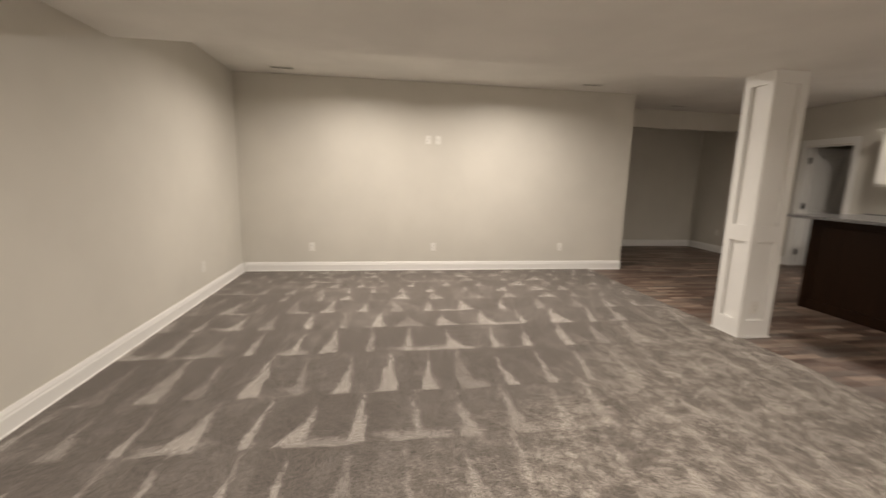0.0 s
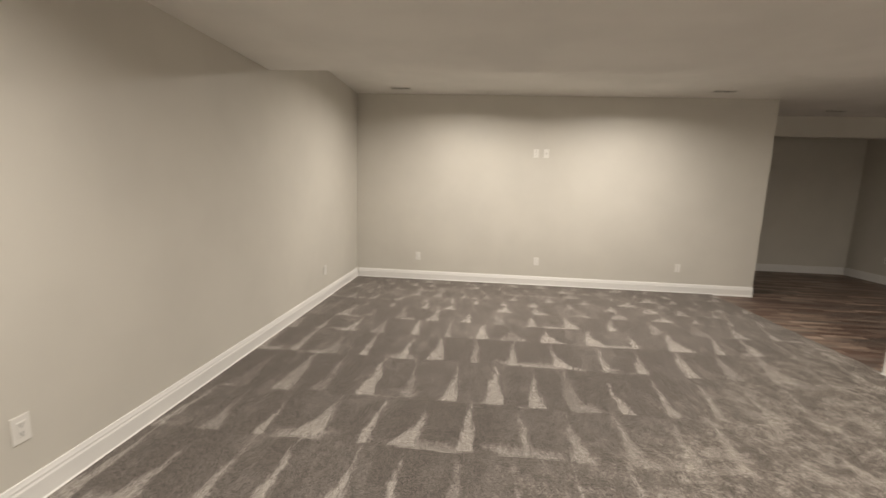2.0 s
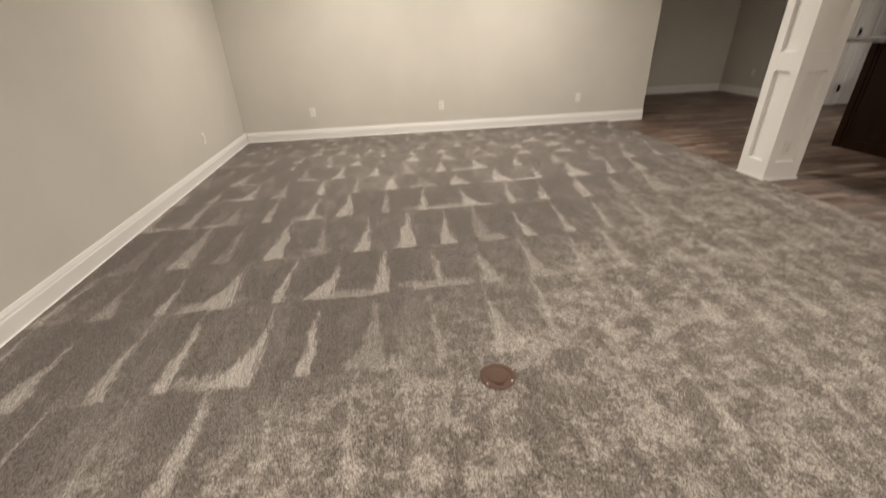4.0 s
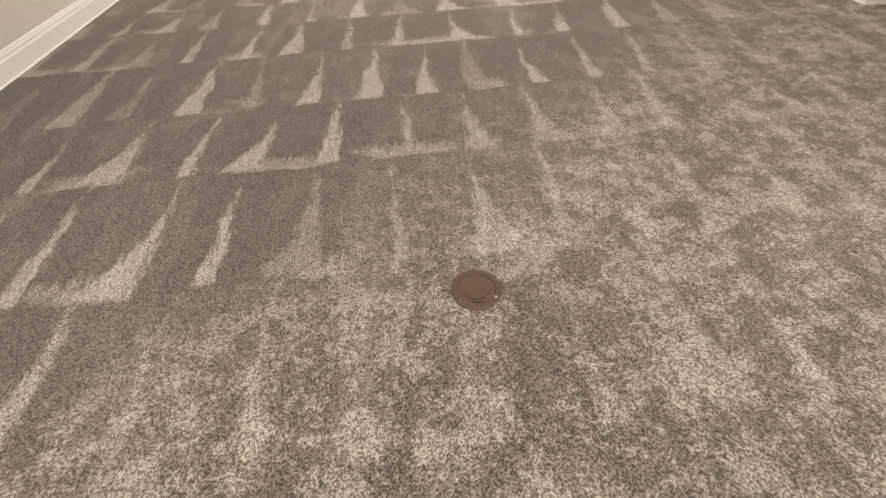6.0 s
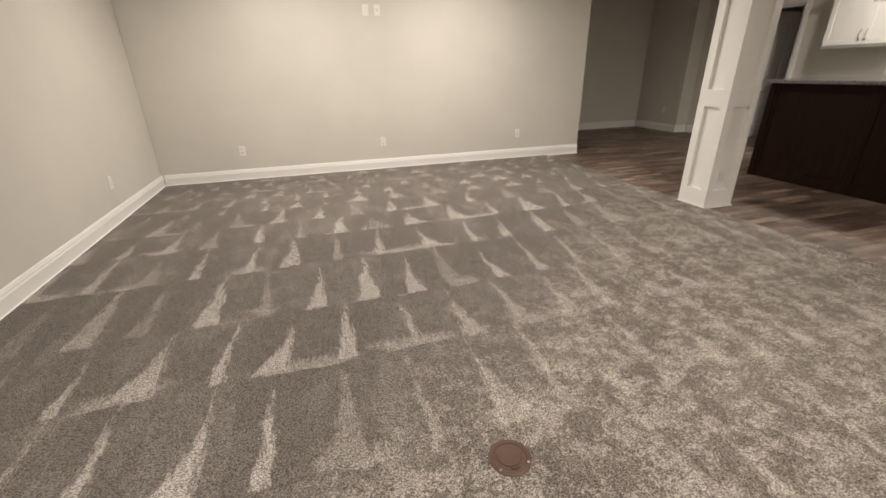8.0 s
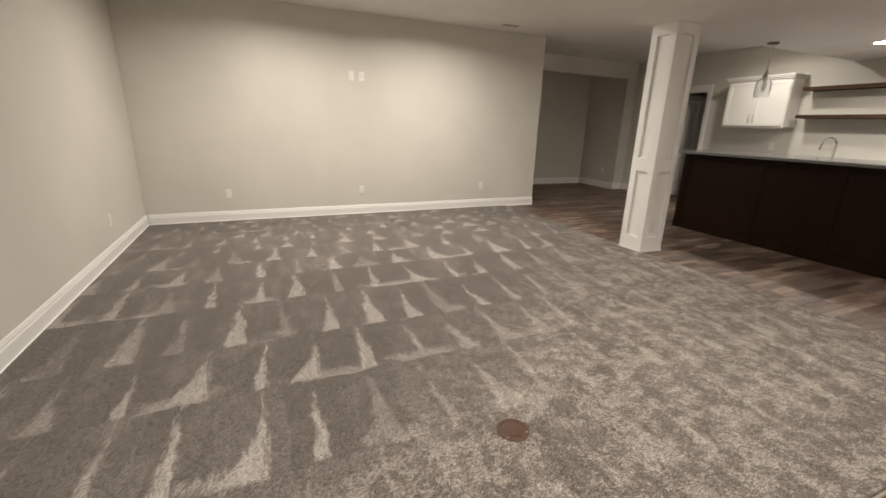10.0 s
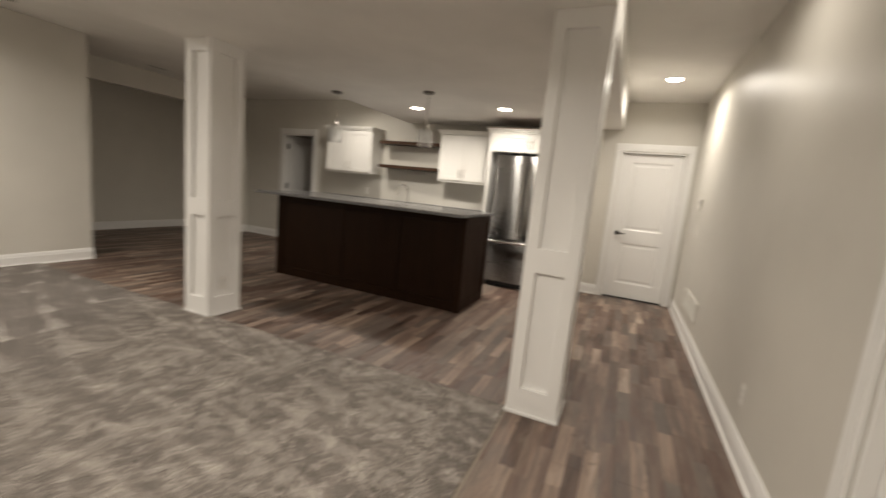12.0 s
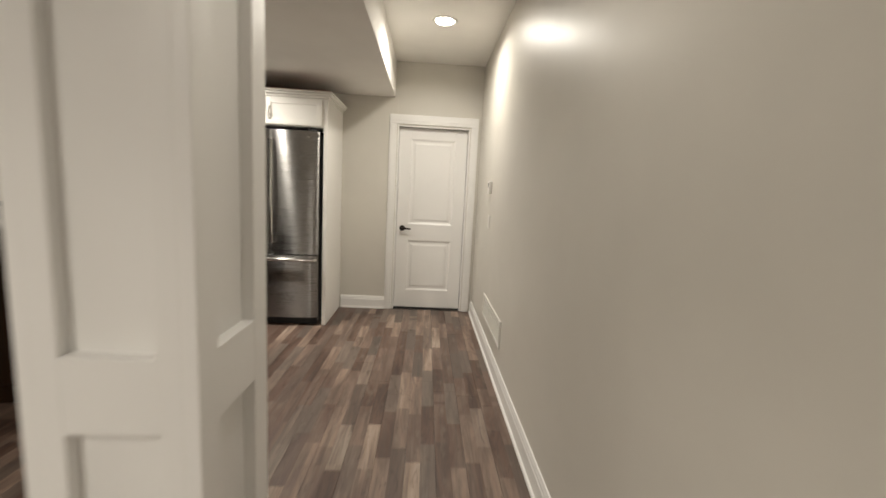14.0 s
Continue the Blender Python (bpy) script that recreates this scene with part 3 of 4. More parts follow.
column(5.155, 4.108, 5.480, 4.405, "white painted square column with recessed panels and outlet")
column(5.150, 1.102, 5.460, 1.410, "white painted square column with recessed panels")

# ---- electrical plates ----


def plate(name, x, y, z, turn, label, kind="outlet"):
    p = thing(name, pose(x, y, z, 0, 0, turn), label, "outlet" if kind == "outlet" else kind, "wall plates")
    part("cover_plate", boxes(((-0.036, -0.006, -0.059), (0.036, -0.0004, 0.059), 0.003, 2)), PLASTIC, p)
    if kind == "outlet":
        part("face", boxes(((-0.017, -0.0085, -0.034), (0.017, -0.0055, 0.034), 0.0015, 1)), PLASTIC, p)
        for s in (-0.018, 0.018):
            bm = boxes(((-0.008, -0.0090, s - 0.001), (-0.0058, -0.0083, s + 0.008)), ((0.0058, -0.0090, s), (0.008, -0.0083, s + 0.007)))
            disc(bm, 0.0027, 0.0027, 0.0083, 0.0090, Matrix.Translation((0, 0, s - 0.008)) @ Matrix.Rotation(radians(90), 4, "X"), 10)
            part("slots", bm, SLOT, p)
    elif kind == "switch":
        part("rocker", boxes(((-0.017, -0.0095, -0.034), (0.017, -0.0055, 0.034), 0.002, 2)), PLASTIC, p)
    else:
        bm = bmesh.new()
        turn_x = Matrix.Rotation(radians(90), 4, "X")
        disc(bm, 0.010, 0.010, 0.0055, 0.0075, turn_x, 20)
        disc(bm, 0.005, 0.005, 0.0070, 0.014, turn_x, 14)
        part("jack", bm, NICKEL, p, smooth=True)
    return p


for x in (0.938, 2.692, 4.684):
    plate("wall_outlet", x, NORTH_Y, 0.365, NORTH, "white duplex outlet low on the feature wall")
for x, kind in ((2.594, "outlet"), (2.735, "jack plate")):
    plate("wall_outlet" if kind == "outlet" else "jack_plate", x, NORTH_Y, 1.915, NORTH, "white plate high on the wall for a television", kind)
plate("wall_outlet", 0, 5.684, 0.363, WEST, "white duplex outlet low on the side wall")
plate("wall_outlet", 0, 2.32, 0.362, WEST, "white duplex outlet above the baseboard")
plate("wall_outlet", 5.46, SOUTH_Y, 0.345, SOUTH, "white duplex outlet low on the passage wall")
plate("wall_outlet", 5.318, 4.1355, 0.285, NORTH, "white duplex outlet in the column panel")
plate("light_switch", 8.09, SOUTH_Y, 1.11, SOUTH, "white rocker switch under the thermostat", "switch")
plate("wall_outlet", NOOK_X, 8.55, 0.40, EAST, "white duplex outlet in the dim alcove")
plate("wall_outlet", EAST_X, 5.20, 1.13, EAST, "white duplex outlet above the kitchen counter")

p = thing("thermostat", pose(8.08, SOUTH_Y, 1.41, 0, 0, SOUTH), "small white wall thermostat", "thermostat")
part("case", boxes(((-0.035, -0.028, -0.055), (0.035, -0.0004, 0.055), 0.006, 3)), PLASTIC, p)
part("screen", boxes(((-0.022, -0.0295, 0.005), (0.022, -0.0278, 0.04), 0.001, 1)), GREY_PLASTIC, p, "grey display")

# return-air grille
g = thing("return_grille", pose(7.65, SOUTH_Y, 0.372, 0, 0, SOUTH), "white slatted return-air grille above the baseboard", "vent")
gw, gh = 0.425, 0.10
part("backing", boxes(((-gw + 0.02, -0.004, -gh + 0.02), (gw - 0.02, -0.0004, gh - 0.02))), VENT_PAINT, g)
part("frame", boxes(((-gw, -0.012, gh - 0.024), (gw, -0.0004, gh), 0.003, 1), ((-gw, -0.012, -gh), (gw, -0.0004, -gh + 0.024), 0.003, 1),
                    ((-gw, -0.0118, -gh + 0.0245), (-gw + 0.024, -0.0004, gh - 0.0245), 0.003, 1), ((gw - 0.024, -0.0118, -gh + 0.0245), (gw, -0.0004, gh - 0.0245), 0.003, 1)), VENT_PAINT, g)
slat = boxes(((-gw + 0.0245, -0.0010, -0.0015), (gw - 0.0245, 0.0085, 0.0)))
slat.transform(Matrix.Rotation(radians(-35), 4, "X"))
slat_mesh = mesh_of("slat", slat, VENT_PAINT)
for i in range(13):
    s = new("slat", slat_mesh)
    s.parent = g
    s.location = (0, -0.0085, -gh + 0.031 + i * 0.0115)

# ceiling vents


def ceiling_vent(x, y):
    v = thing("ceiling_vent", pose(x, y, HIGH, 180, 0, 0), "small white slotted supply vent in the ceiling", "vent", "ceiling vents")
    part("backing", boxes(((-0.125, -0.04, 0.0004), (0.125, 0.04, 0.002))), SLOT, v)
    part("frame", boxes(((-0.15, 0.0405, 0.0004), (0.15, 0.062, 0.003), 0.001, 1), ((-0.15, -0.062, 0.0004), (0.15, -0.0405, 0.003), 0.001, 1),
                        ((-0.15, -0.04, 0.0004), (-0.126, 0.04, 0.003), 0.001, 1), ((0.126, -0.04, 0.0004), (0.15, 0.04, 0.003), 0.001, 1)), VENT_PAINT, v)
    sl = boxes(((-0.125, -0.0005, -0.0018), (0.125, 0.0005, 0.0018)))
    sl.transform(Matrix.Rotation(radians(-30), 4, "X"))
    me = mesh_of("slat", sl, VENT_PAINT)
    for i in range(4):
        s = new("slat", me)
        s.parent = v
        s.location = (0, -0.030 + i * 0.02, 0.0036)


ceiling_vent(0.69, 6.68)
ceiling_vent(4.82, 6.62)
ceiling_vent(7.0, 7.75)

# downlights
for x, y, z, watts in DOWNLIGHTS:
    d = thing("downlight", pose(x, y, z, 180, 0, 0), "round white recessed downlight, switched on", "ceiling light", "downlights")
    bm = bmesh.new()
    lathe(bm, [(0.100, 0.0004), (0.100, 0.004), (0.094, 0.008), (0.082, 0.008), (0.075, 0.003), (0.075, 0.0004)], 40)
    part("trim_ring", bm, VENT_PAINT, d, smooth=True)
    bm = bmesh.new()
    lathe(bm, [(0.0745, 0.0005), (0.0735, 0.006), (0.064, 0.0125), (0.040, 0.0185), (0.0005, 0.021)], 40)
    part("diffuser", bm, GLOW, d, "glowing warm white diffuser", True)
    lamp = bpy.data.lights.new("downlight_lamp", "AREA")
    lamp.shape, lamp.size, lamp.energy, lamp.color, lamp.spread = "DISK", 0.145, watts, WARM, radians(163)
    lo = new("downlight_lamp", lamp)
    lo.matrix_basis = pose(x, y, z - 0.025)

# floor box cover
f = thing("floor_box", pose(2.283, 2.218, 0.0145), "round brown floor outlet cover set into the carpet", "floor outlet")
bm = bmesh.new()
lathe(bm, [(0.0005, 0.001), (0.055, 0.001), (0.056, 0.003), (0.0585, 0.0042), (0.068, 0.0040), (0.0725, 0.0018), (0.073, -0.001)], 48)
part("cover_ring", bm, COPPER, f, smooth=True)
bm = bmesh.new()
disc(bm, 0.043, 0.042, 0.001, 0.0036, Matrix.Translation((0, 0.006, 0)), 40, 0.001)
part("lid", bm, COPPER, f, smooth=True)
bm = bmesh.new()
tube(bm, [(-0.017, -0.041, 0.0022), (0, -0.046, 0.0032), (0.017, -0.041, 0.0022)], 0.0022, 8)
part("finger_pull", bm, COPPER, f, smooth=True)
for x in (-0.05, 0.05):
    bm = bmesh.new()
    disc(bm, 0.0045, 0.004, 0.003, 0.0052, Matrix.Translation((x, -0.038, 0)), 14)
    part("screw", bm, NICKEL, f, "bright screw head", True)

# ---- kitchen ----
IX0, IX1, IY0, IY1, ITOP = 6.802, 7.62, 2.40, 4.985, 1.068
isl = thing("kitchen_island", pose(IX0, IY1, 0.001, 0, 0, EAST), "dark espresso wood island with framed panels", "kitchen island")
IL, ID, IH = IY1 - IY0, IX1 - IX0, ITOP - 0.034
part("body", boxes(((0.012, 0.014, 0), (IL - 0.012, ID, IH - 0.001))), ISLAND_WOOD, isl)
bm = bmesh.new()
for a, b in ((0, 0.09), (0.965, 1.035), (1.735, 1.805), (IL - 0.09, IL)):
    box(bm, (a, 0, 0), (b, 0.0145, IH), 0.002, 1)
for a, b in ((0.09, 0.965), (1.035, 1.735), (1.805, IL - 0.09)):
    box(bm, (a - 0.001, 0.0005, 0), (b + 0.001, 0.0145, 0.11), 0.002, 1)
    box(bm, (a - 0.001, 0.0005, IH - 0.075), (b + 0.001, 0.0145, IH), 0.002, 1)
part("front_frame", bm, ISLAND_WOOD, isl)
for a, b in ((0.091, 0.964), (1.036, 1.734), (1.806, IL - 0.091)):
    part("panel", boxes(((a, 0.0088, 0.111), (b, 0.0135, IH - 0.076), 0.001, 1), ((a + 0.012, 0.0070, 0.123), (b - 0.012, 0.0090, IH - 0.088), 0.0008, 1)), ISLAND_WOOD, isl)
for x in (0.0, IL - 0.0125):
    part("end_panel", boxes(((x, 0.015, 0), (x + 0.0125, 0.075, IH), 0.002, 1), ((x, ID - 0.06, 0), (x + 0.0125, ID, IH), 0.002, 1), ((x, 0.0755, 0), (x + 0.0125, ID - 0.0605, 0.10), 0.002, 1), ((x, 0.0755, IH - 0.075), (x + 0.0125, ID - 0.0605, IH), 0.002, 1)), ISLAND_WOOD, isl)
# corner posts at the ends of the front
for x in (-0.012, IL - 0.058):
    part("corner_post", boxes(((x, -0.012, 0), (x + 0.07, -0.0005, IH - 0.001), 0.003, 1)), ISLAND_WOOD, isl)
bm = bmesh.new()
box(bm, (6.62, 2.375, ITOP - 0.032), (7.74, 5.22, ITOP), 0.007, 3)
solid("island_countertop", bm, GRANITE, "speckled grey granite bar top on the dark island", "countertop")


def bow_pull(parent, x, z, y, length=0.11, upright=True, mat=NICKEL):
    bm = bmesh.new()
    pts = []
    for i in range(13):
        s = i / 12
        off = -0.028 * math.sin(math.pi * s) ** 0.6
        q = (s - 0.5) * length
        pts.append((x, y + off, z + q) if upright else (x + q, y + off, z))
    tube(bm, pts, 0.0055, 10)
    for q in (-0.5, 0.5):
        c = (x, y, z + q * length) if upright else (x + q * length, y, z)
        disc(bm, 0.009, 0.007, 0, 0.006, Matrix.Translation(c) @ Matrix.Rotation(radians(90), 4, "X"), 14)
    return part("handle", bm, mat, parent, "brushed nickel bow handle", True)


def shaker_door(parent, x0, z0, x1, z1, y, handle=None, mat=None, rail=0.06):
    """A framed cabinet door whose back is at y; its face stands 20 mm in front."""
    mat = mat or CABINET
    bm = boxes(((x0, y - 0.020, z0), (x0 + rail, y - 0.001, z1), 0.002, 1), ((x1 - rail, y - 0.020, z0), (x1, y - 0.001, z1), 0.002, 1),
               ((x0 + rail - 0.001, y - 0.0195, z0), (x1 - rail + 0.001, y - 0.001, z0 + rail), 0.002, 1), ((x0 + rail - 0.001, y - 0.0195, z1 - rail), (x1 - rail + 0.001, y - 0.001, z1), 0.002, 1),
               ((x0 + rail - 0.002, y - 0.011, z0 + rail - 0.002), (x1 - rail + 0.002, y - 0.0012, z1 - rail + 0.002)))
    d = part("cabinet_door", bm, mat, parent)
    if handle:
        hx, hz, upright = handle
        bow_pull(d, hx, hz, y - 0.020, 0.11, upright)
    return d


def crown(bm, w, depth, z):
    """Crown moulding round the front and sides of a wall cabinet, as three stepped bevelled courses."""
    for i, (o, a, b) in enumerate(((0.012, 0.0, 0.022), (0.030, 0.0221, 0.045), (0.045, 0.0451, 0.062))):
        box(bm, (-o, -depth - o, z + a), (w + o, 0.0, z + b), 0.006, 2)


def wall_cabinet(y_left, y_right, z0, z1, depth, label):
    w = y_left - y_right
    c = thing("wall_cabinet", pose(EAST_X - 0.001, y_left, 0, 0, 0, EAST), label, "cabinet", "upper cabinets")
    part("body", boxes(((0, -depth, z0), (w, 0, z1), 0.002, 1)), CABINET, c)
    bm = bmesh.new()
    crown(bm, w, depth + 0.02, z1 + 0.0005)
    part("crown_moulding", bm, CABINET, c)
    mid = w / 2
    shaker_door(c, 0.012, z0 + 0.012, mid - 0.002, z1 - 0.012, -depth, (mid - 0.035, z0 + 0.12, True))
    shaker_door(c, mid + 0.002, z0 + 0.012, w - 0.012, z1 - 0.012, -depth, (mid + 0.035, z0 + 0.12, True))
    part("light_rail", boxes(((0, -depth, z0 - 0.022), (w, -depth + 0.018, z0 - 0.0005), 0.002, 1)), CABINET, c)
    return c


wall_cabinet(5.89, 4.95, 1.43, 2.13, 0.31, "white shaker wall cabinet with two doors and crown")
wall_cabinet(3.69, 2.885, 1.43, 2.13, 0.31, "white shaker wall cabinet beside the refrigerator")

for z, t in ((1.945, 0.050), (1.555, 0.050)):
    s = boxes(((EAST_X - 0.27, 3.73, z), (EAST_X - 0.001, 4.83, z + t), 0.003, 2))
    solid("floating_shelf", s, SHELF_WOOD, "thick dark walnut floating shelf, empty", "shelf", group="floating shelves")

# base cabinets and counter on the wall side
for i, (a, b) in enumerate(((6.15, 5.45), (5.449, 4.75), (4.749, 3.75), (3.749, 2.80))):
    w = a - b
    c = thing("base_cabinet", pose(EAST_X - 0.001, a, 0.001, 0, 0, EAST), "white shaker base cabinet under granite counter", "cabinet", "base cabinets")
    part("body", boxes(((0, -0.58, 0.1), (w, 0, 0.872)), ((0.0, -0.52, 0), (w, 0, 0.0995))), CABINET, c)
    shaker_door(c, 0.006, 0.11, w / 2 - 0.002, 0.86, -0.58, (w / 2 - 0.03, 0.76, True))
    shaker_door(c, w / 2 + 0.002, 0.11, w - 0.006, 0.86, -0.58, (w / 2 + 0.03, 0.76, True))
solid("wall_countertop", boxes(((EAST_X - 0.63, 2.795, 0.875), (EAST_X - 0.021, 6.17, 0.907), 0.005, 2), ((EAST_X - 0.0205, 2.795, 0.875), (EAST_X - 0.001, 6.17, 1.01), 0.003, 1)), GRANITE, "speckled grey granite counter with low upstand", "countertop")

f = thing("kitchen_faucet", pose(EAST_X - 0.12, 4.30, 0.907, 0, 0, EAST), "brushed gooseneck kitchen faucet on the counter", "faucet")
bm = bmesh.new()
disc(bm, 0.027, 0.024, 0.0, 0.012, None, 28, 0.003)
disc(bm, 0.020, 0.018, 0.010, 0.09, None, 24, 0.002)
part("base", bm, CHROME, f, smooth=True)
bm = bmesh.new()
pts = [(0, 0, 0.08), (0, 0, 0.2), (0, 0, 0.29)]
for i in range(1, 13):
    a = math.pi * i / 12 * 0.98
    pts.append((-0.085 * 0.5 * (1 - math.cos(a)) * 1.3, -0.085 * (1 - math.cos(a)) * 0.75, 0.29 + 0.095 * math.sin(a)))
tube(bm, pts, 0.0115, 16)
spout = part("spout", bm, CHROME, f, smooth=True)
bm = bmesh.new()
tip = Vector(pts[-1])
tube(bm, [tip + Vector((0, 0, 0.012)), tip + Vector((-0.004, -0.003, -0.03)), tip + Vector((-0.008, -0.006, -0.085))], [0.0125, 0.0155, 0.017], 16)
part("spray_head", bm, CHROME, spout, smooth=True)
bm = bmesh.new()
tube(bm, [(0.018, 0, 0.055), (0.045, 0, 0.06), (0.075, -0.005, 0.10), (0.082, -0.006, 0.125)], [0.009, 0.008, 0.006, 0.005], 12)
part("lever", bm, CHROME, f, smooth=True)

# refrigerator and its surround
FY0, FY1, FX = 1.722, 2.642, 8.355
sur = thing("fridge_surround", pose(EAST_X - 0.001, 2.775, 0.001, 0, 0, EAST), "white tall panels and cabinet round the refrigerator", "cabinet")
SW, SD = 2.775 - 1.655, EAST_X - 8.40
for x in (0.0, SW - 0.038):
    part("side_panel", boxes(((x, -SD, 0), (x + 0.038, 0, 2.13), 0.002, 1)), CABINET, sur)
part("cabinet_box", boxes(((0.0385, -SD + 0.002, 1.875), (SW - 0.0385, 0, 2.13))), CABINET, sur)
bm = bmesh.new()
crown(bm, SW, SD, 2.1305)
part("crown_moulding", bm, CABINET, sur)
part("top_board", boxes(((-0.035, -SD - 0.033, 2.1926), (SW + 0.035, -0.001, 2.198))), RAW_WOOD, sur, "unpainted reddish-brown top board")
shaker_door(sur, 0.05, 1.885, SW / 2 - 0.002, 2.12, -SD + 0.002, (SW / 2 - 0.04, 1.985, True), rail=0.05)
shaker_door(sur, SW / 2 + 0.002, 1.885, SW - 0.05, 2.12, -SD + 0.002, (SW / 2 + 0.04, 1.985, True), rail=0.05)

fr = thing("refrigerator", pose(FX, FY1, 0.001, 0, 0, EAST), "stainless steel refrigerator with double doors over a freezer drawer", "refrigerator")
FW = FY1 - FY0
part("body", boxes(((0.01, 0.07, 0.03), (FW - 0.01, 0.66, 1.825), 0.006, 2)), GREY_PLASTIC, fr, "grey steel cabinet sides")


def bowed_door(x0, x1, z0, z1, bow):
    bm = bmesh.new()
    n = 28
    def depth(u):
        edge = max(0.0, abs(u) - 0.86) / 0.14
        return -bow * (1 - u * u) + 0.004 + 0.016 * edge * edge

    front = [(x0 + (x1 - x0) * i / n, depth(2 * i / n - 1)) for i in range(n + 1)]
    ring = [(x0, 0.062)] + front + [(x1, 0.062)]
    a = [bm.verts.new((x, y, z0)) for x, y in ring]
    b = [bm.verts.new((x, y, z1)) for x, y in ring]
    m = len(ring)
    for i in range(m):
        bm.faces.new((a[i], a[(i + 1) % m], b[(i + 1) % m], b[i]))
    bm.faces.new(a[::-1])
    bm.faces.new(b)
    return bm


dr = part("freezer_drawer", bowed_door(0.0, FW, 0.085, 0.688, 0.022), STEEL, fr, smooth=True)
for x0, x1, hx in ((0.0, FW / 2 - 0.003, FW / 2 - 0.045), (FW / 2 + 0.003, FW, FW / 2 + 0.045)):
    fd = part("refrigerator_door", bowed_door(x0, x1, 0.70, 1.835, 0.020), STEEL, fr, smooth=True)
    bm = bmesh.new()
    tube(bm, [(hx, 0.004, 0.80), (hx, -0.035, 0.815), (hx, -0.050, 0.90), (hx, -0.062, 1.25), (hx, -0.050, 1.62), (hx, -0.035, 1.735), (hx, 0.004, 1.75)], [0.011, 0.012, 0.013, 0.0135, 0.013, 0.012, 0.011], 16)
    part("door_handle", bm, CHROME, fd, "curved steel bar handle", True)
bm = bmesh.new()
tube(bm, [(0.025, 0.0, 0.648), (0.032, -0.040, 0.650), (0.10, -0.060, 0.652), (FW / 2, -0.068, 0.653), (FW - 0.10, -0.060, 0.652), (FW - 0.032, -0.040, 0.650), (FW - 0.025, 0.0, 0.648)], 0.0155, 16)
part("drawer_handle", bm, CHROME, dr, "curved steel bar handle", True)
part("toe_grille", boxes(((0.02, 0.05, 0.005), (FW - 0.02, 0.075, 0.08), 0.003, 1)), RUBBER, fr, "black toe grille")
part("badge", boxes(((FW - 0.12, -0.010, 1.775), (FW - 0.085, -0.0035, 1.787), 0.001, 1)), CHROME, fd, "small bright badge")
part("top_hinge_cover", boxes(((FW - 0.10, 0.01, 1.836), (FW - 0.02, 0.12, 1.856), 0.004, 2)), RUBBER, fr)
# black slab put in as the darkness of the gap under the cabinet
part("top_gap", boxes(((0.012, 0.075, 1.826), (FW - 0.012, 0.6, 1.846))), RUBBER, fr, "black slab darkening the gap above the refrigerator")

# pendants over the island


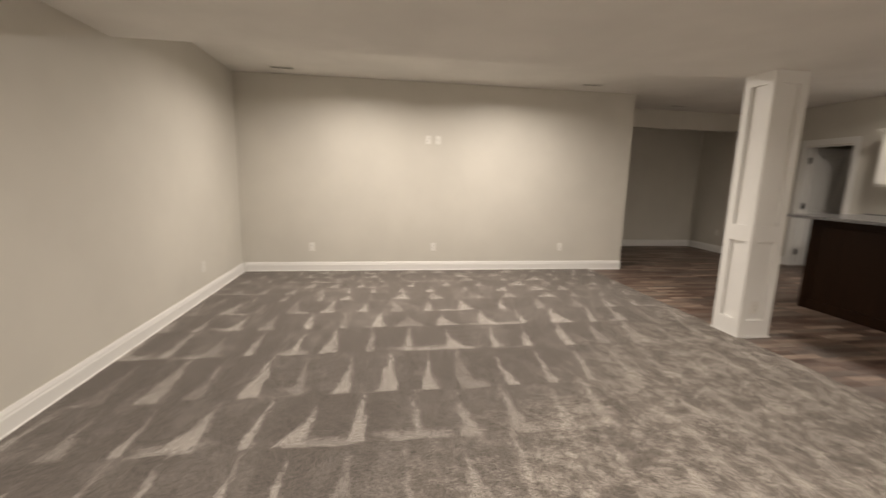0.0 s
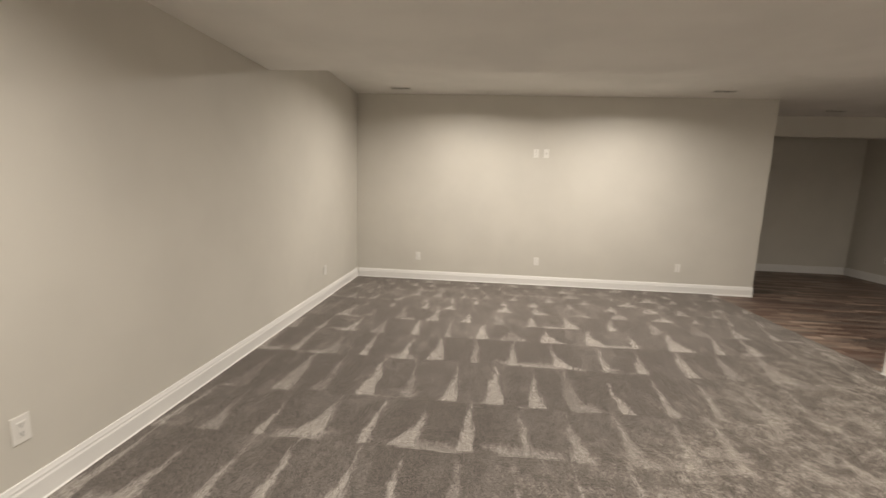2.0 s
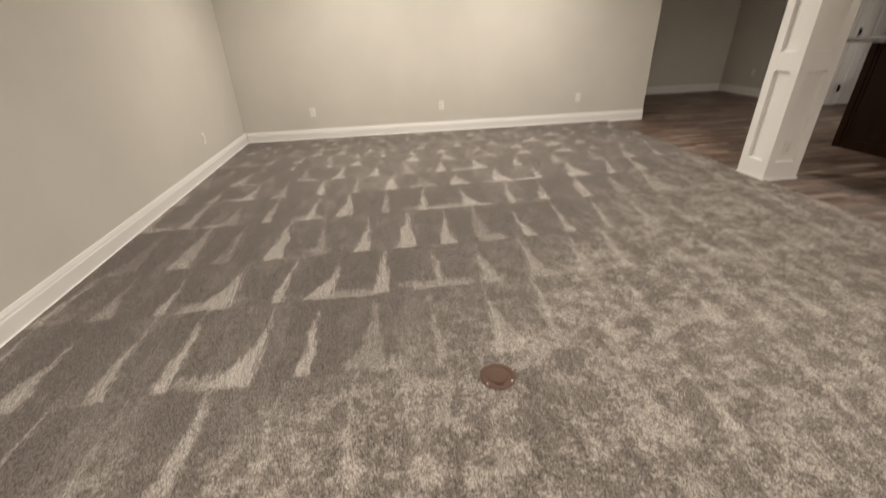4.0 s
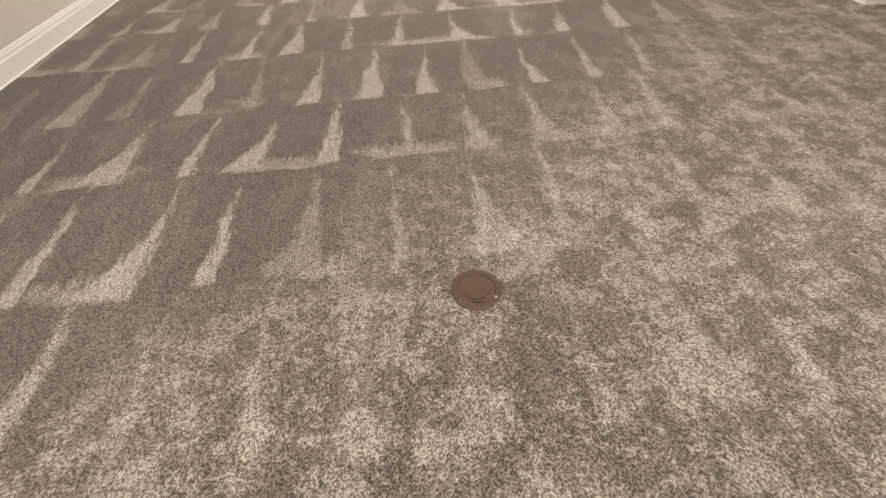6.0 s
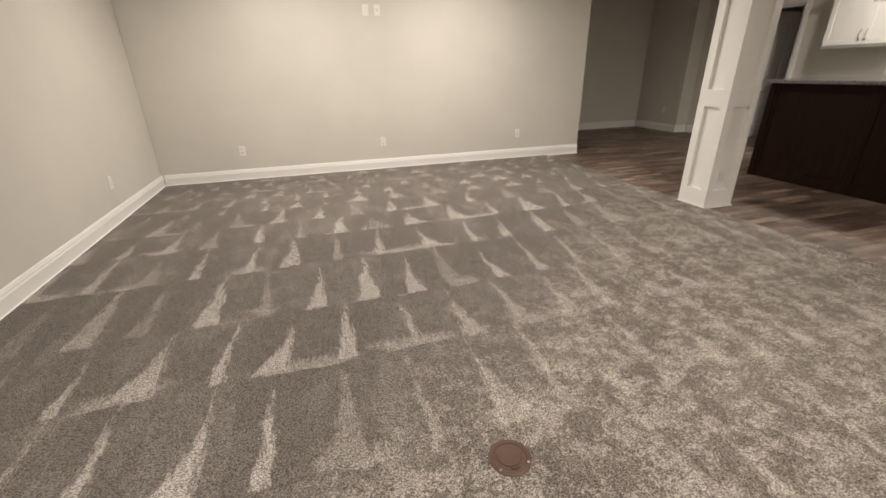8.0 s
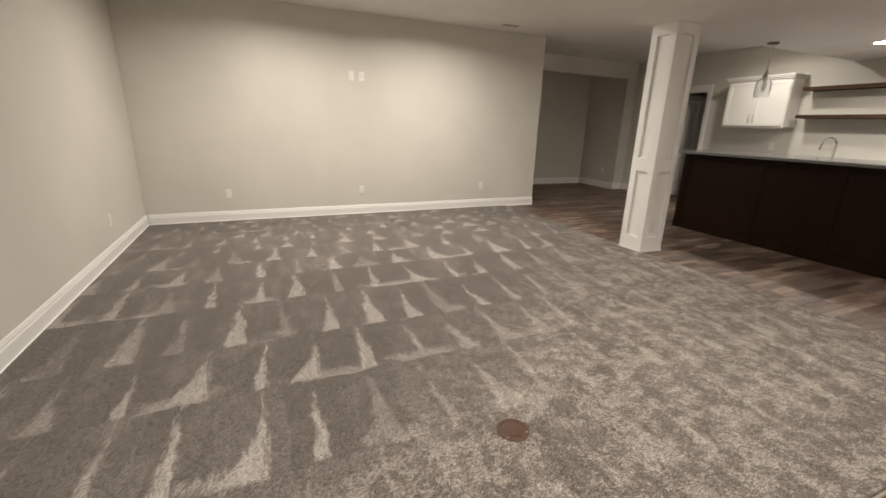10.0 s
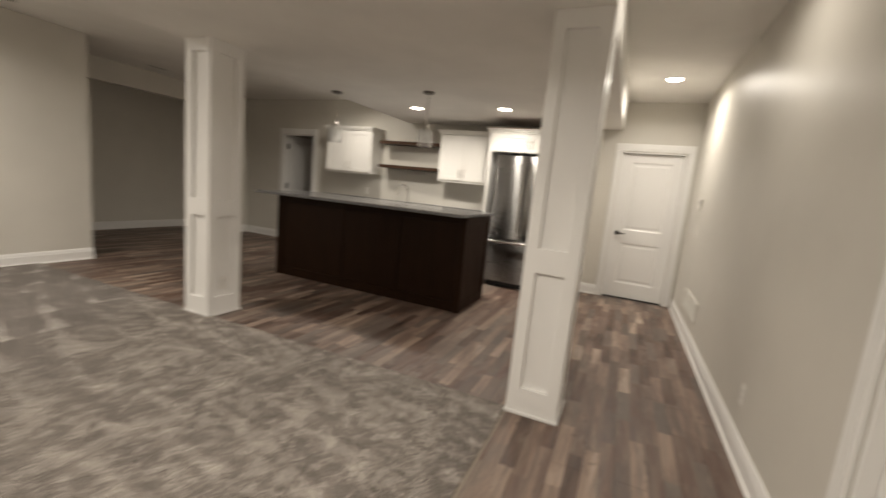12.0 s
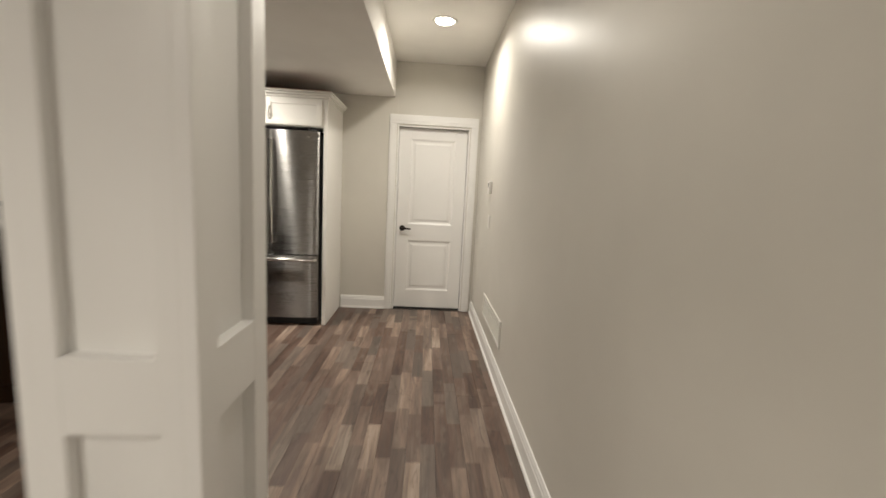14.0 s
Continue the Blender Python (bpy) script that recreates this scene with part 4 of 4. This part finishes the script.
def pendant(x, y):
    p = thing("pendant_lamp", pose(x, y, LOW), "clear glass jar pendant lamp, switched off", "pendant lamp", "island pendants")
    bm = bmesh.new()
    disc(bm, 0.055, 0.062, -0.024, -0.0004, None, 32, 0.004)
    part("canopy", bm, DARK_NICKEL, p, "dark brushed nickel ceiling canopy", True)
    bm = bmesh.new()
    tube(bm, [(0, 0, -0.02), (0, 0, -0.15), (0, 0, -0.33)], 0.0045, 10)
    part("rod", bm, NICKEL, p, smooth=True)
    bm = bmesh.new()
    lathe(bm, [(0.006, -0.300), (0.014, -0.304), (0.019, -0.315), (0.021, -0.335), (0.026, -0.342), (0.026, -0.372), (0.036, -0.378), (0.038, -0.394), (0.020, -0.400), (0.018, -0.43), (0.0005, -0.431)], 28)
    part("socket", bm, NICKEL, p, smooth=True)
    bm = bmesh.new()
    outer = [(0.030, -0.378), (0.034, -0.392), (0.050, -0.400), (0.066, -0.411), (0.076, -0.428), (0.080, -0.452), (0.080, -0.495), (0.078, -0.550), (0.075, -0.588), (0.077, -0.596)]
    inner = [(r - 0.0045, z) for r, z in reversed(outer)]
    lathe(bm, outer + inner + [outer[0]], 36)
    part("shade", bm, GLASS, p, "clear blown glass shade", True)
    bm = bmesh.new()
    lathe(bm, [(0.0005, -0.525), (0.012, -0.522), (0.021, -0.508), (0.024, -0.492), (0.021, -0.472), (0.014, -0.452), (0.0125, -0.432)], 24)
    part("bulb", bm, GLASS, p, "unlit clear glass bulb", True)


pendant(6.93, 4.27)
pendant(6.95, 3.05)

# ---- wood planks ----
deck = thing("wood_floor", pose(0, 0, 0), "weathered brown wood-look planks in mixed tones", "floor", kind="structure")
PW, PL, GAP = 0.1524, 1.22, 0.0006
plank_meshes = {}


def plank(x0, x1, y0, y1):
    key = (round(x1 - x0, 3), round(y1 - y0, 3))
    if key not in plank_meshes:
        bm = bmesh.new()
        lx, ly = key
        box(bm, (GAP / 2, GAP / 2, -0.0118), (lx - GAP / 2, ly - GAP / 2, 0.0))
        top = [e for e in bm.edges if all(v.co.z > -0.001 for v in e.verts)]
        bmesh.ops.bevel(bm, geom=top, offset=0.0007, segments=1, affect="EDGES")
        plank_meshes[key] = mesh_of("plank", bm, PLANK)
    ob = new("plank", plank_meshes[key])
    ob.parent = deck
    ob.location = (x0, y0, 0)


rng = random.Random(5)
rows = int((NOOK_BACK - SOUTH_Y) / PW) + 1
for r in range(rows):
    y0 = SOUTH_Y + r * PW
    y1 = min(y0 + PW, NOOK_BACK)
    # rows beside the carpet begin at its edge, rows south of it run the whole length
    spans = [(0.0, y0, y1)] if y1 <= CARPET_Y else [(CARPET_X if y0 < NORTH_Y + T else HALL_X, y0, y1)]
    if y0 < CARPET_Y < y1:
        spans = [(0.0, y0, CARPET_Y), (CARPET_X, CARPET_Y, y1)]
    start_cut = rng.uniform(0.2, PL)
    for xs, a, b in spans:
        if b - a < 0.004:
            continue
        xe = EAST_X if a < NOOK_Y else NOOK_X
        x = xs
        step = start_cut
        while x < xe - 0.01:
            nxt = min(x + step, xe)
            if xe - nxt < 0.08:
                nxt = xe
            plank(x, nxt, a, b)
            x, step = nxt, PL
solid("floor_store", boxes(((rx0, ry0, -0.0118), (rx1, ry1, 0.0)), ((EAST_X + 0.001, D2[0] + 0.02, -0.0118), (rx0 - 0.001, D2[1] - 0.02, -0.001))), PLANK, "wood-look floor of an unlit side room", "floor", "structure")
